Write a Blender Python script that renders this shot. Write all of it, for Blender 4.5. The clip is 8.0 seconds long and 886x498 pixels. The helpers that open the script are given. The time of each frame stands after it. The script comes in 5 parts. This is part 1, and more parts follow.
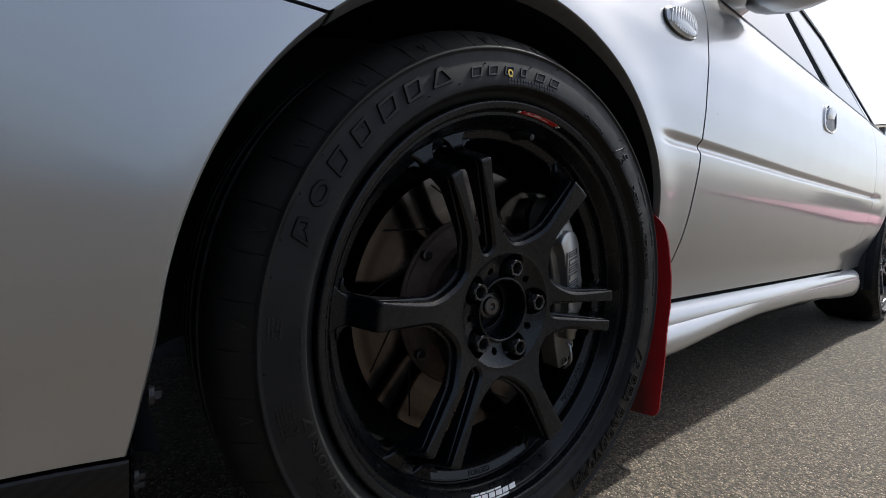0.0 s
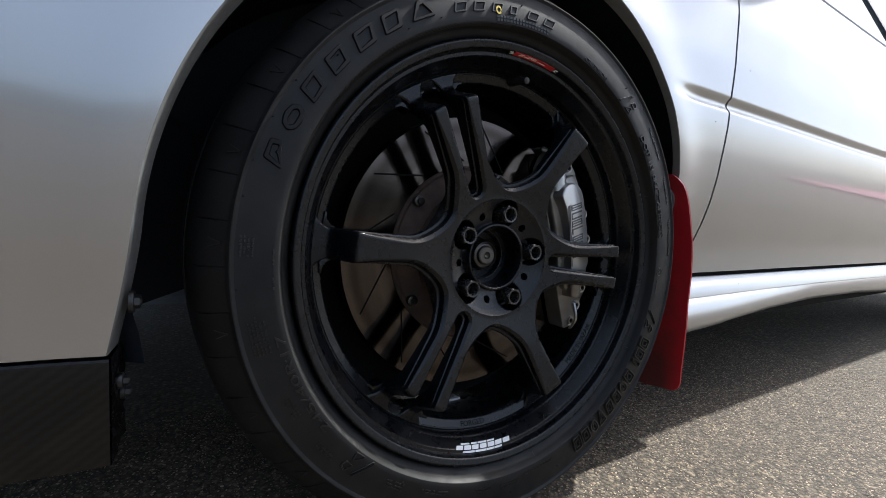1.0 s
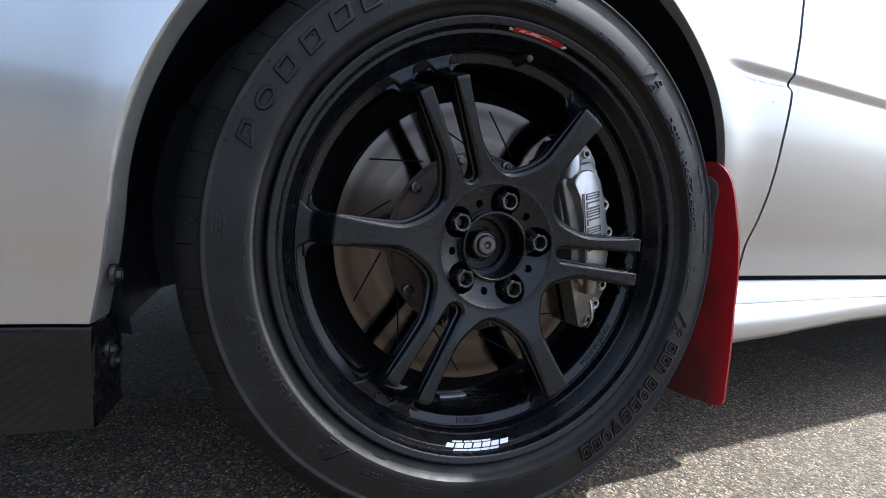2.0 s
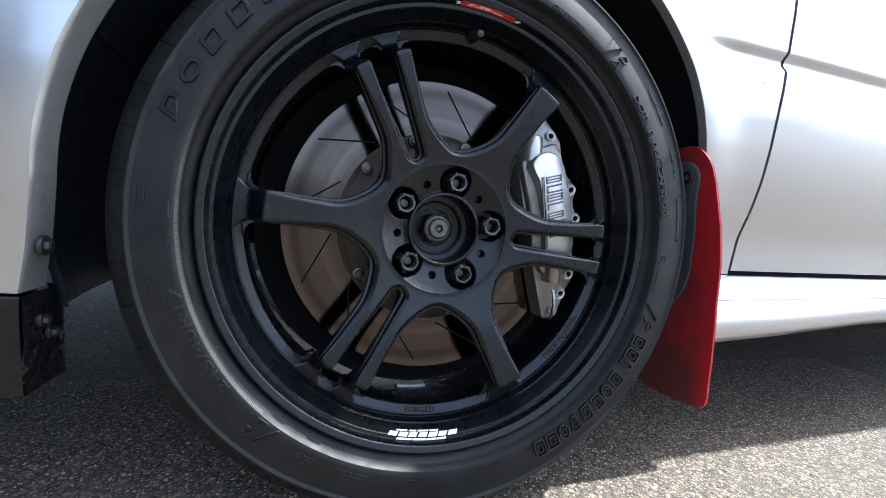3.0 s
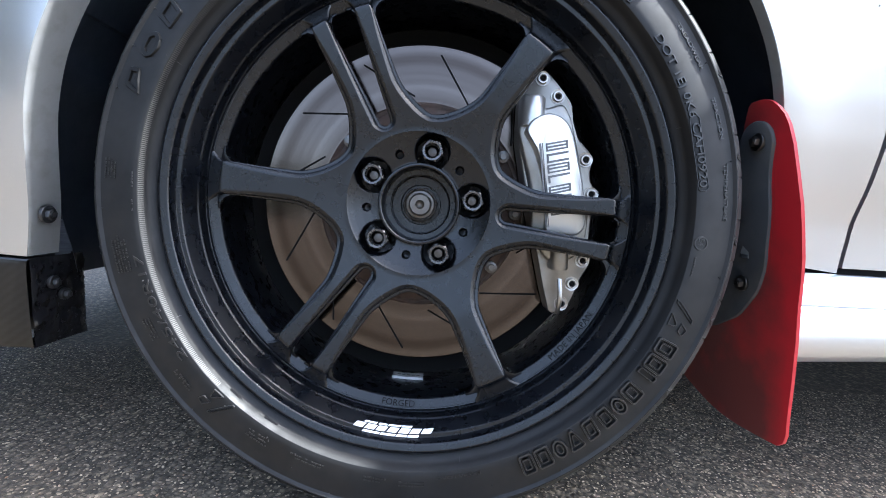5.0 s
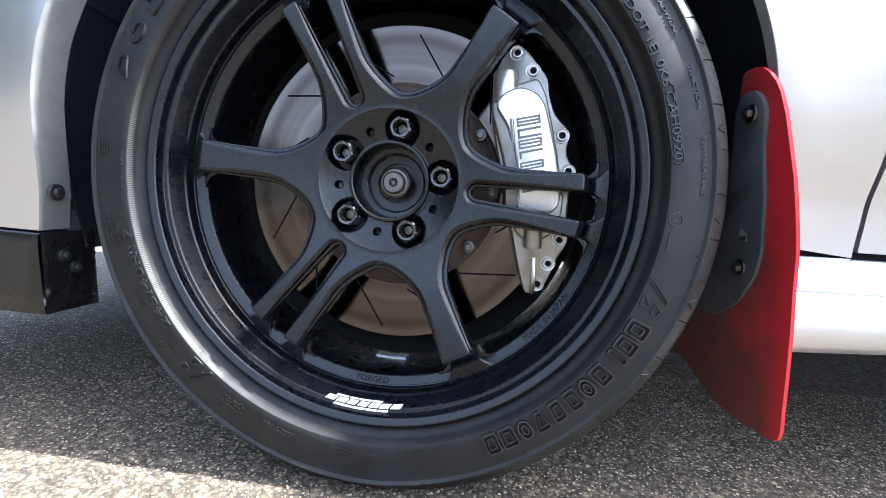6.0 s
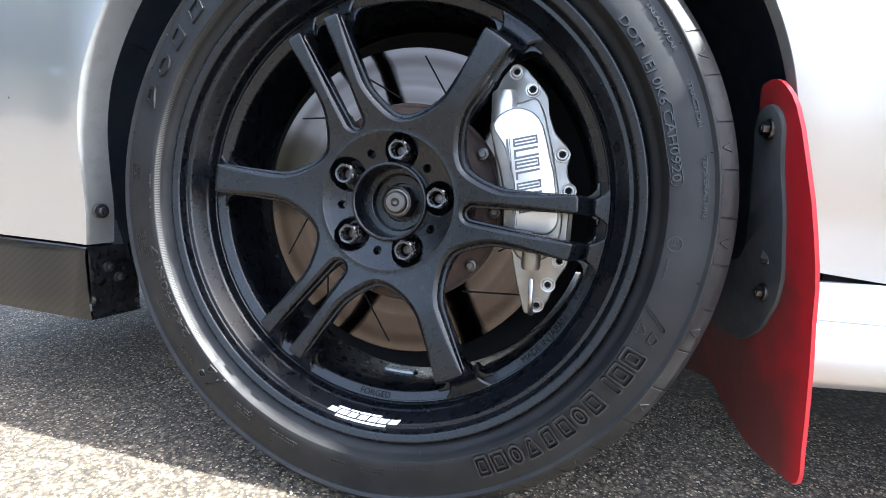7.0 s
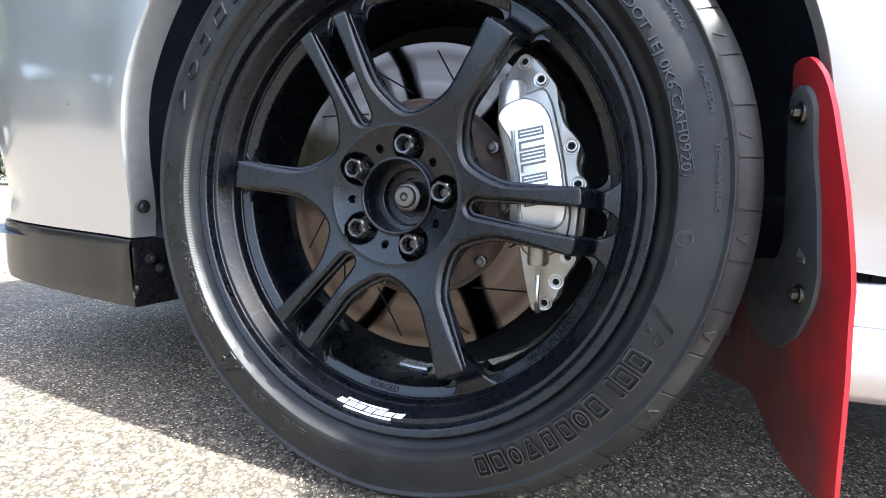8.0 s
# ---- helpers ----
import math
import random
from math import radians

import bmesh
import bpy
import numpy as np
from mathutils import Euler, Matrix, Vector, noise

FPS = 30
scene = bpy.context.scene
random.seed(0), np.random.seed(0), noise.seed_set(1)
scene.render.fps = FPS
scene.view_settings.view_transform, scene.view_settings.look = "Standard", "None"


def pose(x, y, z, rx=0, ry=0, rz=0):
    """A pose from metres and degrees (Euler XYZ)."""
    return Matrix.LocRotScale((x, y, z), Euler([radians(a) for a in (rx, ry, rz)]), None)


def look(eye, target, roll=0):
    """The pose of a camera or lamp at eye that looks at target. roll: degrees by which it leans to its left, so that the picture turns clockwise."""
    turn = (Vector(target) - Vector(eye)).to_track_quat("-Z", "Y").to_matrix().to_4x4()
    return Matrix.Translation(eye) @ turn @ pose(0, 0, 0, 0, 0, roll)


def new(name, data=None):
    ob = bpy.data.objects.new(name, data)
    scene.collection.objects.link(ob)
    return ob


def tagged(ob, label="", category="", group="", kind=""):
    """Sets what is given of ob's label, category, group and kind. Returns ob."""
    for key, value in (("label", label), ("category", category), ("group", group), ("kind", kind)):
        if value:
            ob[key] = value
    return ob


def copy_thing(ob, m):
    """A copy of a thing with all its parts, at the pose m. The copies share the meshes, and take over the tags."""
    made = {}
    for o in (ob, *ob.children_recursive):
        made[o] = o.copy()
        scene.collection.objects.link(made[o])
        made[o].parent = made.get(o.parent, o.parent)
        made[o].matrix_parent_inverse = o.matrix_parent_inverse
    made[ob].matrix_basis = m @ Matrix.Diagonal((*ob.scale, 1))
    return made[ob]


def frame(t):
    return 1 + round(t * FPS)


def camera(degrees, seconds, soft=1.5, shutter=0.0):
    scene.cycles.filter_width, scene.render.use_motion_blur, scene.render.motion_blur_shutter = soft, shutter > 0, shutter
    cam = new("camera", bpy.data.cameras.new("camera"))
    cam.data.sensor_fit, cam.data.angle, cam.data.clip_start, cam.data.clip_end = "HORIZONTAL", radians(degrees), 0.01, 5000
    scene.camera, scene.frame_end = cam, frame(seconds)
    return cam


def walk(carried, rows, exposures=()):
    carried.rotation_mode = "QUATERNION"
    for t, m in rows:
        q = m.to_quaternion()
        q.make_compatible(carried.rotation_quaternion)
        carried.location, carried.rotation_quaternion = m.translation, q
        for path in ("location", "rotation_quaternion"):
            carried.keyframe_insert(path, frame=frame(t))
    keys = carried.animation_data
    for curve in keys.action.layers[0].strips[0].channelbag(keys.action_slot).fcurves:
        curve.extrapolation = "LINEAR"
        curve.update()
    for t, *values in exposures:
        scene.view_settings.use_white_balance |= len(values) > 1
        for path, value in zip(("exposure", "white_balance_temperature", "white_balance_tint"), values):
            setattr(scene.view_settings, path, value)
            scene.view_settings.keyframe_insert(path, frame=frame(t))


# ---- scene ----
cam = camera(86.93, 8.0, soft=0.6)
# seconds, x, y, z, yaw, pitch, roll
ROWS = [
    (0, -0.3767, -0.3769, 0.4113, -36.36, -5.09, 3.08),
    (0.5, -0.3606, -0.3969, 0.3800, -33.43, -4.92, 3.20),
    (1, -0.3199, -0.4189, 0.3505, -30.09, -5.12, 3.16),
    (1.2, -0.3004, -0.4230, 0.3386, -28.25, -5.27, 3.20),
    (2.3, -0.2046, -0.4463, 0.3352, -19.08, -5.14, 3.73),
    (2.5, -0.1857, -0.4490, 0.3235, -18.55, -5.13, 3.80),
    (3, -0.1403, -0.4568, 0.3207, -16.74, -5.19, 4.17),
    (3.5, -0.0945, -0.4415, 0.3145, -12.80, -5.38, 3.83),
    (4, -0.0369, -0.4363, 0.3140, -8.71, -5.50, 3.91),
    (4.2, -0.0278, -0.4318, 0.3019, -6.80, -5.55, 3.96),
    (5.3, 0.0423, -0.4299, 0.2992, 1.41, -5.83, 3.82),
    (5.5, 0.0554, -0.4292, 0.2922, 2.62, -6.12, 3.83),
    (6, 0.0994, -0.4290, 0.2843, 5.71, -6.20, 3.79),
    (6.5, 0.1365, -0.4178, 0.3044, 8.46, -6.32, 3.75),
    (7, 0.1571, -0.4214, 0.3055, 13.03, -6.43, 3.65),
    (7.5, 0.1787, -0.4118, 0.3065, 17.27, -6.50, 3.56),
    (8, 0.2059, -0.4030, 0.3003, 20.34, -6.54, 3.48),
]
EXPOSURES = [(0.0, 0.44, 6100, 8), (1.0, 1.06, 6060, 8), (2.5, 2.08, 5680, 8), (4.0, 2.64, 5580, 8), (5.5, 3.00, 5700, 8), (8.0, 3.31, 5850, 7)]
walk(cam, [(t, pose(x, y, z, 90 + pitch, 0, yaw) @ pose(0, 0, 0, 0, 0, roll)) for t, x, y, z, yaw, pitch, roll in ROWS], EXPOSURES)

# ---- daylight: a high sun from the tail of the car, grazing its side ----
SUN_WAY = Vector((0.80, 0.002, 1.0)).normalized()
world = bpy.data.worlds.new("sky")
scene.world = world
world.use_nodes = True
wn = world.node_tree.nodes
sky = wn.new("ShaderNodeTexSky")
sky.sky_type, sky.sun_disc = "NISHITA", False
sky.sun_elevation = math.asin(SUN_WAY.z)
sky.sun_rotation = math.atan2(SUN_WAY.x, SUN_WAY.y)
sky.dust_density, sky.air_density = 3.8, 0.8
# a thin white veil of high cloud over the blue
veil = wn.new("ShaderNodeMix")
veil.data_type = "RGBA"
veil.inputs[0].default_value = 0.22
veil.inputs[7].default_value = (6.6, 7.0, 7.6, 1)
world.node_tree.links.new(sky.outputs["Color"], veil.inputs[6])
world.node_tree.links.new(veil.outputs[2], wn["Background"].inputs["Color"])
wn["Background"].inputs["Strength"].default_value = 0.118
sun_data = bpy.data.lights.new("sun", "SUN")
sun_data.energy, sun_data.angle, sun_data.color = 4.4, radians(1.2), (1.0, 0.95, 0.87)
sun = new("sun", sun_data)
sun.matrix_world = look(Vector((0, 0, 8)) + SUN_WAY * 5, Vector((0, 0, 8)))


# ---- materials ----
class Mat:
    """A node material with short ways to add nodes."""

    def __init__(self, name, base=(0.5, 0.5, 0.5), rough=0.5, metal=0.0, coat=0.0, coat_rough=0.03, spec=0.5):
        self.m = bpy.data.materials.new(name)
        self.m.use_nodes = True
        self.t = self.m.node_tree
        self.p = self.t.nodes["Principled BSDF"]
        self.set(**{"Base Color": (*base, 1), "Roughness": rough, "Metallic": metal, "Coat Weight": coat, "Coat Roughness": coat_rough, "Specular IOR Level": spec})

    def set(self, **values):
        for key, value in values.items():
            self.p.inputs[key].default_value = value
        return self

    def node(self, kind, links=None, **values):
        n = self.t.nodes.new("ShaderNode" + kind)
        for key, value in values.items():
            n.inputs[key.replace("_", " ")].default_value = value
        for key, source in (links or {}).items():
            self.t.links.new(source, n.inputs[key])
        return n

    def link(self, source, target):
        self.t.links.new(source, self.p.inputs[target] if isinstance(target, str) else target)
        return self

    def place(self, kind="Object"):
        return self.node("TexCoord").outputs[kind]

    def noise(self, scale, detail=4.0, rough=0.55, where=None):
        return self.node("TexNoise", {"Vector": where or self.place()}, Scale=scale, Detail=detail, Roughness=rough).outputs["Fac"]

    def ramp(self, source, *stops):
        n = self.node("ValToRGB", {"Fac": source})
        e = n.color_ramp.elements
        while len(e) < len(stops):
            e.new(0.5)
        for k, (at, colour) in zip(e, stops):
            k.position, k.color = at, (*colour, 1) if len(colour) == 3 else colour
        return n.outputs["Color"]

    def mix(self, fac, a, b):
        n = self.t.nodes.new("ShaderNodeMix")
        n.data_type = "RGBA"
        for key, value in (("Factor", fac), ("A", a), ("B", b)):
            sock = [s for s in n.inputs if s.name == key and (s.type == "RGBA" or key == "Factor") and s.enabled][0]
            if hasattr(value, "node"):
                self.t.links.new(value, sock)
            else:
                sock.default_value = value if key == "Factor" else (*value, 1)
        return [s for s in n.outputs if s.type == "RGBA"][0]

    def bump(self, source, strength=0.2, distance=0.001, after=None):
        n = self.node("Bump", {"Height": source, **({"Normal": after} if after else {})}, Strength=strength, Distance=distance)
        self.link(n.outputs["Normal"], "Normal")
        return n.outputs["Normal"]

    def math(self, op, a, b=0.0):
        n = self.t.nodes.new("ShaderNodeMath")
        n.operation = op
        for k, v in enumerate((a, b)):
            if hasattr(v, "node"):
                self.t.links.new(v, n.inputs[k])
            else:
                n.inputs[k].default_value = v
        return n.outputs[0]


def dirty(name, base, dirt, rough, scale=14, low=0.45, high=0.75, grain=600, depth=0.0002, **more):
    """A surface with blotches of dirt and a fine grain."""
    k = Mat(name, base, rough, **more)
    blot = k.ramp(k.noise(scale, 6), (low, (0, 0, 0)), (high, (1, 1, 1)))
    k.link(k.mix(blot, base, dirt), "Base Color")
    k.link(k.ramp(k.noise(scale * 3, 4), (0.3, (rough * 0.85,) * 3), (0.7, (min(1, rough * 1.2),) * 3)), "Roughness")
    k.bump(k.noise(grain, 2), 0.25, depth)
    return k.m


paint = Mat("silver_paint", (0.60, 0.61, 0.63), 0.33, 0.84, 1.0, 0.07)
flake = paint.noise(2600, 1)
paint.link(paint.ramp(paint.noise(9, 5), (0.35, (0.31,) * 3), (0.7, (0.36,) * 3)), "Roughness")
spots = paint.node("TexVoronoi", {"Vector": paint.place()}, Scale=34.0)
near = paint.math("LESS_THAN", spots.outputs["Distance"], 0.045)
rare = paint.math("GREATER_THAN", paint.node("SeparateColor", {"Color": spots.outputs["Color"]}).outputs[0], 0.86)
chip = paint.math("MULTIPLY", near, rare)
paint.link(paint.mix(chip, paint.ramp(flake, (0.3, (0.44, 0.45, 0.465)), (0.7, (0.515, 0.525, 0.54))), (0.10, 0.085, 0.07)), "Base Color")
paint.link(paint.math("SUBTRACT", 1.0, chip), "Coat Weight")
paint.bump(paint.noise(5, 2), 0.03, 0.004)
PAINT = paint.m
# darker and rougher than the body silver, for the arch flanges
DARKER_PAINT = dirty("darker_silver_paint", (0.23, 0.235, 0.235), (0.18, 0.178, 0.17), 0.42, 60, 0.5, 0.85, 500, 0.0001, metal=0.5, coat=0.25)
BLACK_WHEEL = dirty("matte_black_paint", (0.0020, 0.0027, 0.0044), (0.0032, 0.0040, 0.0058), 0.28, 30, 0.5, 0.8, 1400, 0.00002, spec=0.38)
RUBBER = dirty("tyre_rubber", (0.0048, 0.0049, 0.0053), (0.012, 0.0119, 0.0117), 0.55, 22, 0.42, 0.8, 700, 0.00012, spec=0.30)
# paler than the wall's rubber: light caught by raised marks is in its colour
RUBBER_RAISED_LIT = dirty("tyre_rubber_raised_lit", (0.010, 0.010, 0.0105), (0.019, 0.0188, 0.018), 0.36, 40, 0.42, 0.8, 700, 0.00006, spec=0.5)
# the blue in this black plastic is haze and sky reflection put into its colour
LINER = dirty("black_plastic_liner", (0.013, 0.018, 0.027), (0.027, 0.031, 0.037), 0.5, 12, 0.5, 0.85, 300, 0.0004)
PLATE = dirty("grey_plastic_plate", (0.048, 0.053, 0.060), (0.085, 0.082, 0.078), 0.55, 18, 0.4, 0.8, 400, 0.0002)
TRIM = Mat("black_trim", (0.012, 0.012, 0.013), 0.35).m
GAP = Mat("panel_gap", (0.006, 0.006, 0.006), 0.8, spec=0.1).m
# near-black for the rim's lettering: shadow inside engraved letters, put into the colour
ENGRAVED_SHADE = Mat("engraved_shade", (0.002, 0.002, 0.002), 0.8, spec=0.05).m
WHITE_INK = Mat("white_ink", (0.85, 0.85, 0.84), 0.5).m
RED_INK = Mat("red_sticker", (0.55, 0.03, 0.03), 0.35).m
YELLOW_INK = Mat("yellow_paint_mark", (0.62, 0.45, 0.03), 0.6).m
STEEL = dirty("zinc_steel", (0.42, 0.41, 0.39), (0.16, 0.12, 0.09), 0.36, 60, 0.45, 0.8, 800, 0.0001, metal=1.0)
DARK_STEEL = dirty("dark_steel", (0.11, 0.105, 0.10), (0.06, 0.05, 0.045), 0.36, 70, 0.4, 0.8, 800, 0.0001, metal=1.0)
BLACK_NUT = dirty("black_oxide_steel", (0.07, 0.07, 0.072), (0.16, 0.155, 0.15), 0.26, 90, 0.5, 0.8, 800, 0.0001, metal=0.8)
CALIPER = dirty("silver_caliper_paint", (0.45, 0.447, 0.44), (0.35, 0.33, 0.305), 0.33, 18, 0.55, 0.9, 900, 0.00003, metal=0.8, coat=0.15)
# darker tan-grey than the cover, for the body, bridges and lower boss
CALIPER_TAN = dirty("tan_grey_caliper", (0.27, 0.260, 0.238), (0.16, 0.138, 0.114), 0.40, 22, 0.45, 0.85, 900, 0.00005, metal=0.75)
CALIPER_INK = Mat("grey_caliper_mark", (0.075, 0.075, 0.08), 0.5).m
DULL_STEEL = dirty("dull_steel", (0.13, 0.122, 0.112), (0.10, 0.08, 0.065), 0.46, 70, 0.4, 0.8, 800, 0.0001, metal=1.0)
RUBBER_DARK = dirty("tyre_rubber_dark", (0.0035, 0.0035, 0.0038), (0.007, 0.007, 0.007), 0.5, 40, 0.42, 0.8, 700, 0.0001, spec=0.25)
RED_STRIP = dirty("red_strip_paint", (0.37, 0.10, 0.16), (0.31, 0.09, 0.13), 0.7, 3, 0.4, 0.8, 60, 0.002)
LABEL_GREY = dirty("grey_label", (0.42, 0.43, 0.42), (0.25, 0.25, 0.24), 0.5, 60, 0.45, 0.8, 500, 0.0001)
BAND = dirty("scuffed_rubber_band", (0.026, 0.0255, 0.025), (0.050, 0.048, 0.045), 0.55, 30, 0.4, 0.8, 700, 0.0001)

flap_red = Mat("red_flap_plastic", (0.46, 0.018, 0.022), 0.42)
# dark blotches over the red, denser away from the flap's outer edge
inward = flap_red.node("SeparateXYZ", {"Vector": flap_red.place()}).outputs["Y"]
inner_gain = flap_red.math("MULTIPLY", flap_red.math("ADD", inward, -0.022), 7.0)
smear = flap_red.ramp(flap_red.math("ADD", flap_red.noise(14, 7), flap_red.math("MINIMUM", inner_gain, 0.32)), (0.44, (0, 0, 0)), (0.80, (1, 1, 1)))
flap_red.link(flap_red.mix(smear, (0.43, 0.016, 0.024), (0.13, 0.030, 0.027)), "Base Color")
flap_red.bump(flap_red.noise(260, 3), 0.3, 0.0003)
FLAP = flap_red.m

carbon = Mat("carbon_twill", (0.02, 0.02, 0.022), 0.45, 0.0, 0.45, 0.06, 0.15)
at = carbon.node("SeparateXYZ", {"Vector": carbon.place()})
diag = carbon.math("ADD", carbon.math("MULTIPLY", at.outputs["X"], 520.0), carbon.math("MULTIPLY", at.outputs["Z"], -700.0))
tow = carbon.math("SINE", diag)
cross = carbon.math("SINE", carbon.math("MULTIPLY", at.outputs["Z"], 1300.0))
weave = carbon.math("ADD", tow, carbon.math("MULTIPLY", cross, 0.35))
carbon.link(carbon.ramp(carbon.math("MULTIPLY_ADD", weave, 0.4), (0.2, (0.0015, 0.0015, 0.0018)), (0.8, (0.0045, 0.0047, 0.0052))), "Base Color")
carbon.bump(weave, 0.06, 0.0004)
CARBON = carbon.m
RAW_CARBON = dirty("raw_carbon_edge", (0.006, 0.006, 0.007), (0.022, 0.021, 0.020), 0.24, 60, 0.55, 0.8, 170, 0.004)

iron = Mat("brake_disc_iron", (0.40, 0.36, 0.33), 0.24, 1.0)
at = iron.node("SeparateXYZ", {"Vector": iron.place()})
rad = iron.math("SQRT", iron.math("ADD", iron.math("POWER", at.outputs["X"], 2.0), iron.math("POWER", at.outputs["Z"], 2.0)))
comb = iron.node("CombineXYZ", {"X": rad})
rings = iron.node("TexNoise", {"Vector": comb.outputs[0]}, Scale=900.0, Detail=3.0).outputs["Fac"]
broad = iron.node("TexNoise", {"Vector": comb.outputs[0]}, Scale=70.0, Detail=2.0).outputs["Fac"]
iron.link(iron.mix(iron.ramp(broad, (0.35, (0, 0, 0)), (0.65, (1, 1, 1))), (0.046, 0.037, 0.032), (0.090, 0.076, 0.068)), "Base Color")
iron.link(iron.ramp(iron.noise(12, 4), (0.3, (0.10,) * 3), (0.7, (0.16,) * 3)), "Roughness")
brushed = iron.t.nodes.new("ShaderNodeTangent")
brushed.direction_type, brushed.axis = "RADIAL", "Y"
iron.link(brushed.outputs[0], "Tangent")
iron.set(**{"Anisotropic": 0.8, "Anisotropic Rotation": 0.25})
iron.bump(rings, 0.10, 0.0003)
DISC = iron.m
RUST = dirty("rusty_iron_bell", (0.075, 0.048, 0.036), (0.035, 0.027, 0.024), 0.7, 40, 0.4, 0.7, 300, 0.0004, metal=0.3)

glass = Mat("window_glass", (0.03, 0.035, 0.035), 0.02, spec=0.6)
GLASS = glass.m
LENS = Mat("clear_lens", (0.75, 0.76, 0.77), 0.06, 0.15, 1.0).m

tar = Mat("asphalt", (0.06, 0.058, 0.055), 0.85)
grit = tar.node("TexVoronoi", {"Vector": tar.place()}, Scale=150.0)
fine = tar.noise(420, 4)
big = tar.noise(1.6, 5)
stone = tar.ramp(tar.node("SeparateColor", {"Color": grit.outputs["Color"]}).outputs[0], (0.0, (0.056, 0.045, 0.031)), (0.5, (0.108, 0.086, 0.059)), (0.8, (0.170, 0.135, 0.092)), (1.0, (0.270, 0.215, 0.143)))
pits = tar.ramp(grit.outputs["Distance"], (0.22, (1, 1, 1)), (0.62, (0.30, 0.30, 0.30)))
mul = tar.t.nodes.new("ShaderNodeMix")
mul.data_type, mul.blend_type = "RGBA", "MULTIPLY"
mul.inputs[0].default_value = 1.0
tar.t.links.new(stone, mul.inputs[6])
tar.t.links.new(pits, mul.inputs[7])
tar.link(tar.mix(tar.ramp(big, (0.35, (0, 0, 0)), (0.7, (0.35,) * 3)), mul.outputs[2], (0.0840, 0.0690, 0.0520)), "Base Color")
height = tar.math("ADD", tar.math("MULTIPLY", grit.outputs["Distance"], -1.0), tar.math("MULTIPLY", fine, 0.5))
tar.bump(height, 0.9, 0.003)
ASPHALT = tar.m

chips = Mat("stone_chips", (0.1, 0.1, 0.1), 0.62)
pick = chips.node("NewGeometry").outputs["Random Per Island"]
chips.link(chips.ramp(pick, (0.0, (0.042, 0.033, 0.023)), (0.40, (0.115, 0.090, 0.061)), (0.70, (0.215, 0.168, 0.112)), (0.88, (0.350, 0.276, 0.186)), (0.96, (0.47, 0.378, 0.263)), (1.0, (0.225, 0.126, 0.060))), "Base Color")
chips.bump(chips.noise(1500, 2), 0.4, 0.0004)
CHIPS = chips.m

LEAF = dirty("leaves", (0.030, 0.042, 0.022), (0.052, 0.062, 0.030), 0.6, 5, 0.35, 0.7, 60, 0.002)
BARK = dirty("bark", (0.10, 0.075, 0.055), (0.05, 0.04, 0.03), 0.85, 12, 0.4, 0.7, 60, 0.01)
SIDING = dirty("white_siding", (0.72, 0.72, 0.70), (0.6, 0.59, 0.56), 0.6, 3, 0.4, 0.8, 100, 0.0005)
ROOF = dirty("grey_roof", (0.10, 0.10, 0.105), (0.15, 0.145, 0.14), 0.8, 4, 0.4, 0.8, 30, 0.004)


# ---- building helpers ----
def solid(name, verts, faces, material, parent=None, label="", sharp=32.0, m=None):
    """One mesh object from plain lists, smooth but for sharp edges."""
    me = bpy.data.meshes.new(name)
    me.from_pydata([tuple(v) for v in verts], [], [tuple(f) for f in faces])
    me.polygons.foreach_set("use_smooth", [True] * len(me.polygons))
    me.validate()
    if len(me.polygons) < 60000:
        bm = bmesh.new()
        bm.from_mesh(me)
        bmesh.ops.recalc_face_normals(bm, faces=bm.faces)
        bm.to_mesh(me)
        bm.free()
    me.set_sharp_from_angle(angle=radians(sharp))
    me.materials.append(material)
    ob = new(name, me)
    if parent:
        ob.parent = parent
    if m is not None:
        ob.matrix_basis = m
    return tagged(ob, label)


def part(name, bm, material, parent, label="", sharp=32.0):
    """A bmesh as one mesh object under a thing or a part."""
    me = bpy.data.meshes.new(name)
    bmesh.ops.recalc_face_normals(bm, faces=bm.faces)
    bm.to_mesh(me)
    bm.free()
    me.polygons.foreach_set("use_smooth", [True] * len(me.polygons))
    me.set_sharp_from_angle(angle=radians(sharp))
    me.materials.append(material)
    ob = new(name, me)
    ob.parent = parent
    return tagged(ob, label)


def empty(name, parent=None, m=None):
    ob = new(name)
    ob.empty_display_size = 0.05
    ob.parent = parent
    if m is not None:
        ob.matrix_basis = m
    return ob


def sheet(rows, closed=False, flip=0):
    """Vertices and quads of a grid of points; closed joins the last column to the first."""
    n = len(rows[0])
    verts = [p for row in rows for p in row]
    faces = []
    for i in range(len(rows) - 1):
        for j in range(n if closed else n - 1):
            k = (j + 1) % n
            faces.append((i * n + j, i * n + k, (i + 1) * n + k, (i + 1) * n + j))
    return verts, faces


def merged(*pieces):
    verts, faces = [], []
    for v, f in pieces:
        faces += [tuple(i + len(verts) for i in q) for q in f]
        verts += list(v)
    return verts, faces


def polar(r, a, y):
    """A point of the wheel: radius, degrees clockwise from the top, depth."""
    return (r * math.sin(radians(a)), y, r * math.cos(radians(a)))


def lathe(profile, steps=180):
    return sheet([[polar(r, 360 * j / steps, y) for j in range(steps)] for r, y in profile], True)


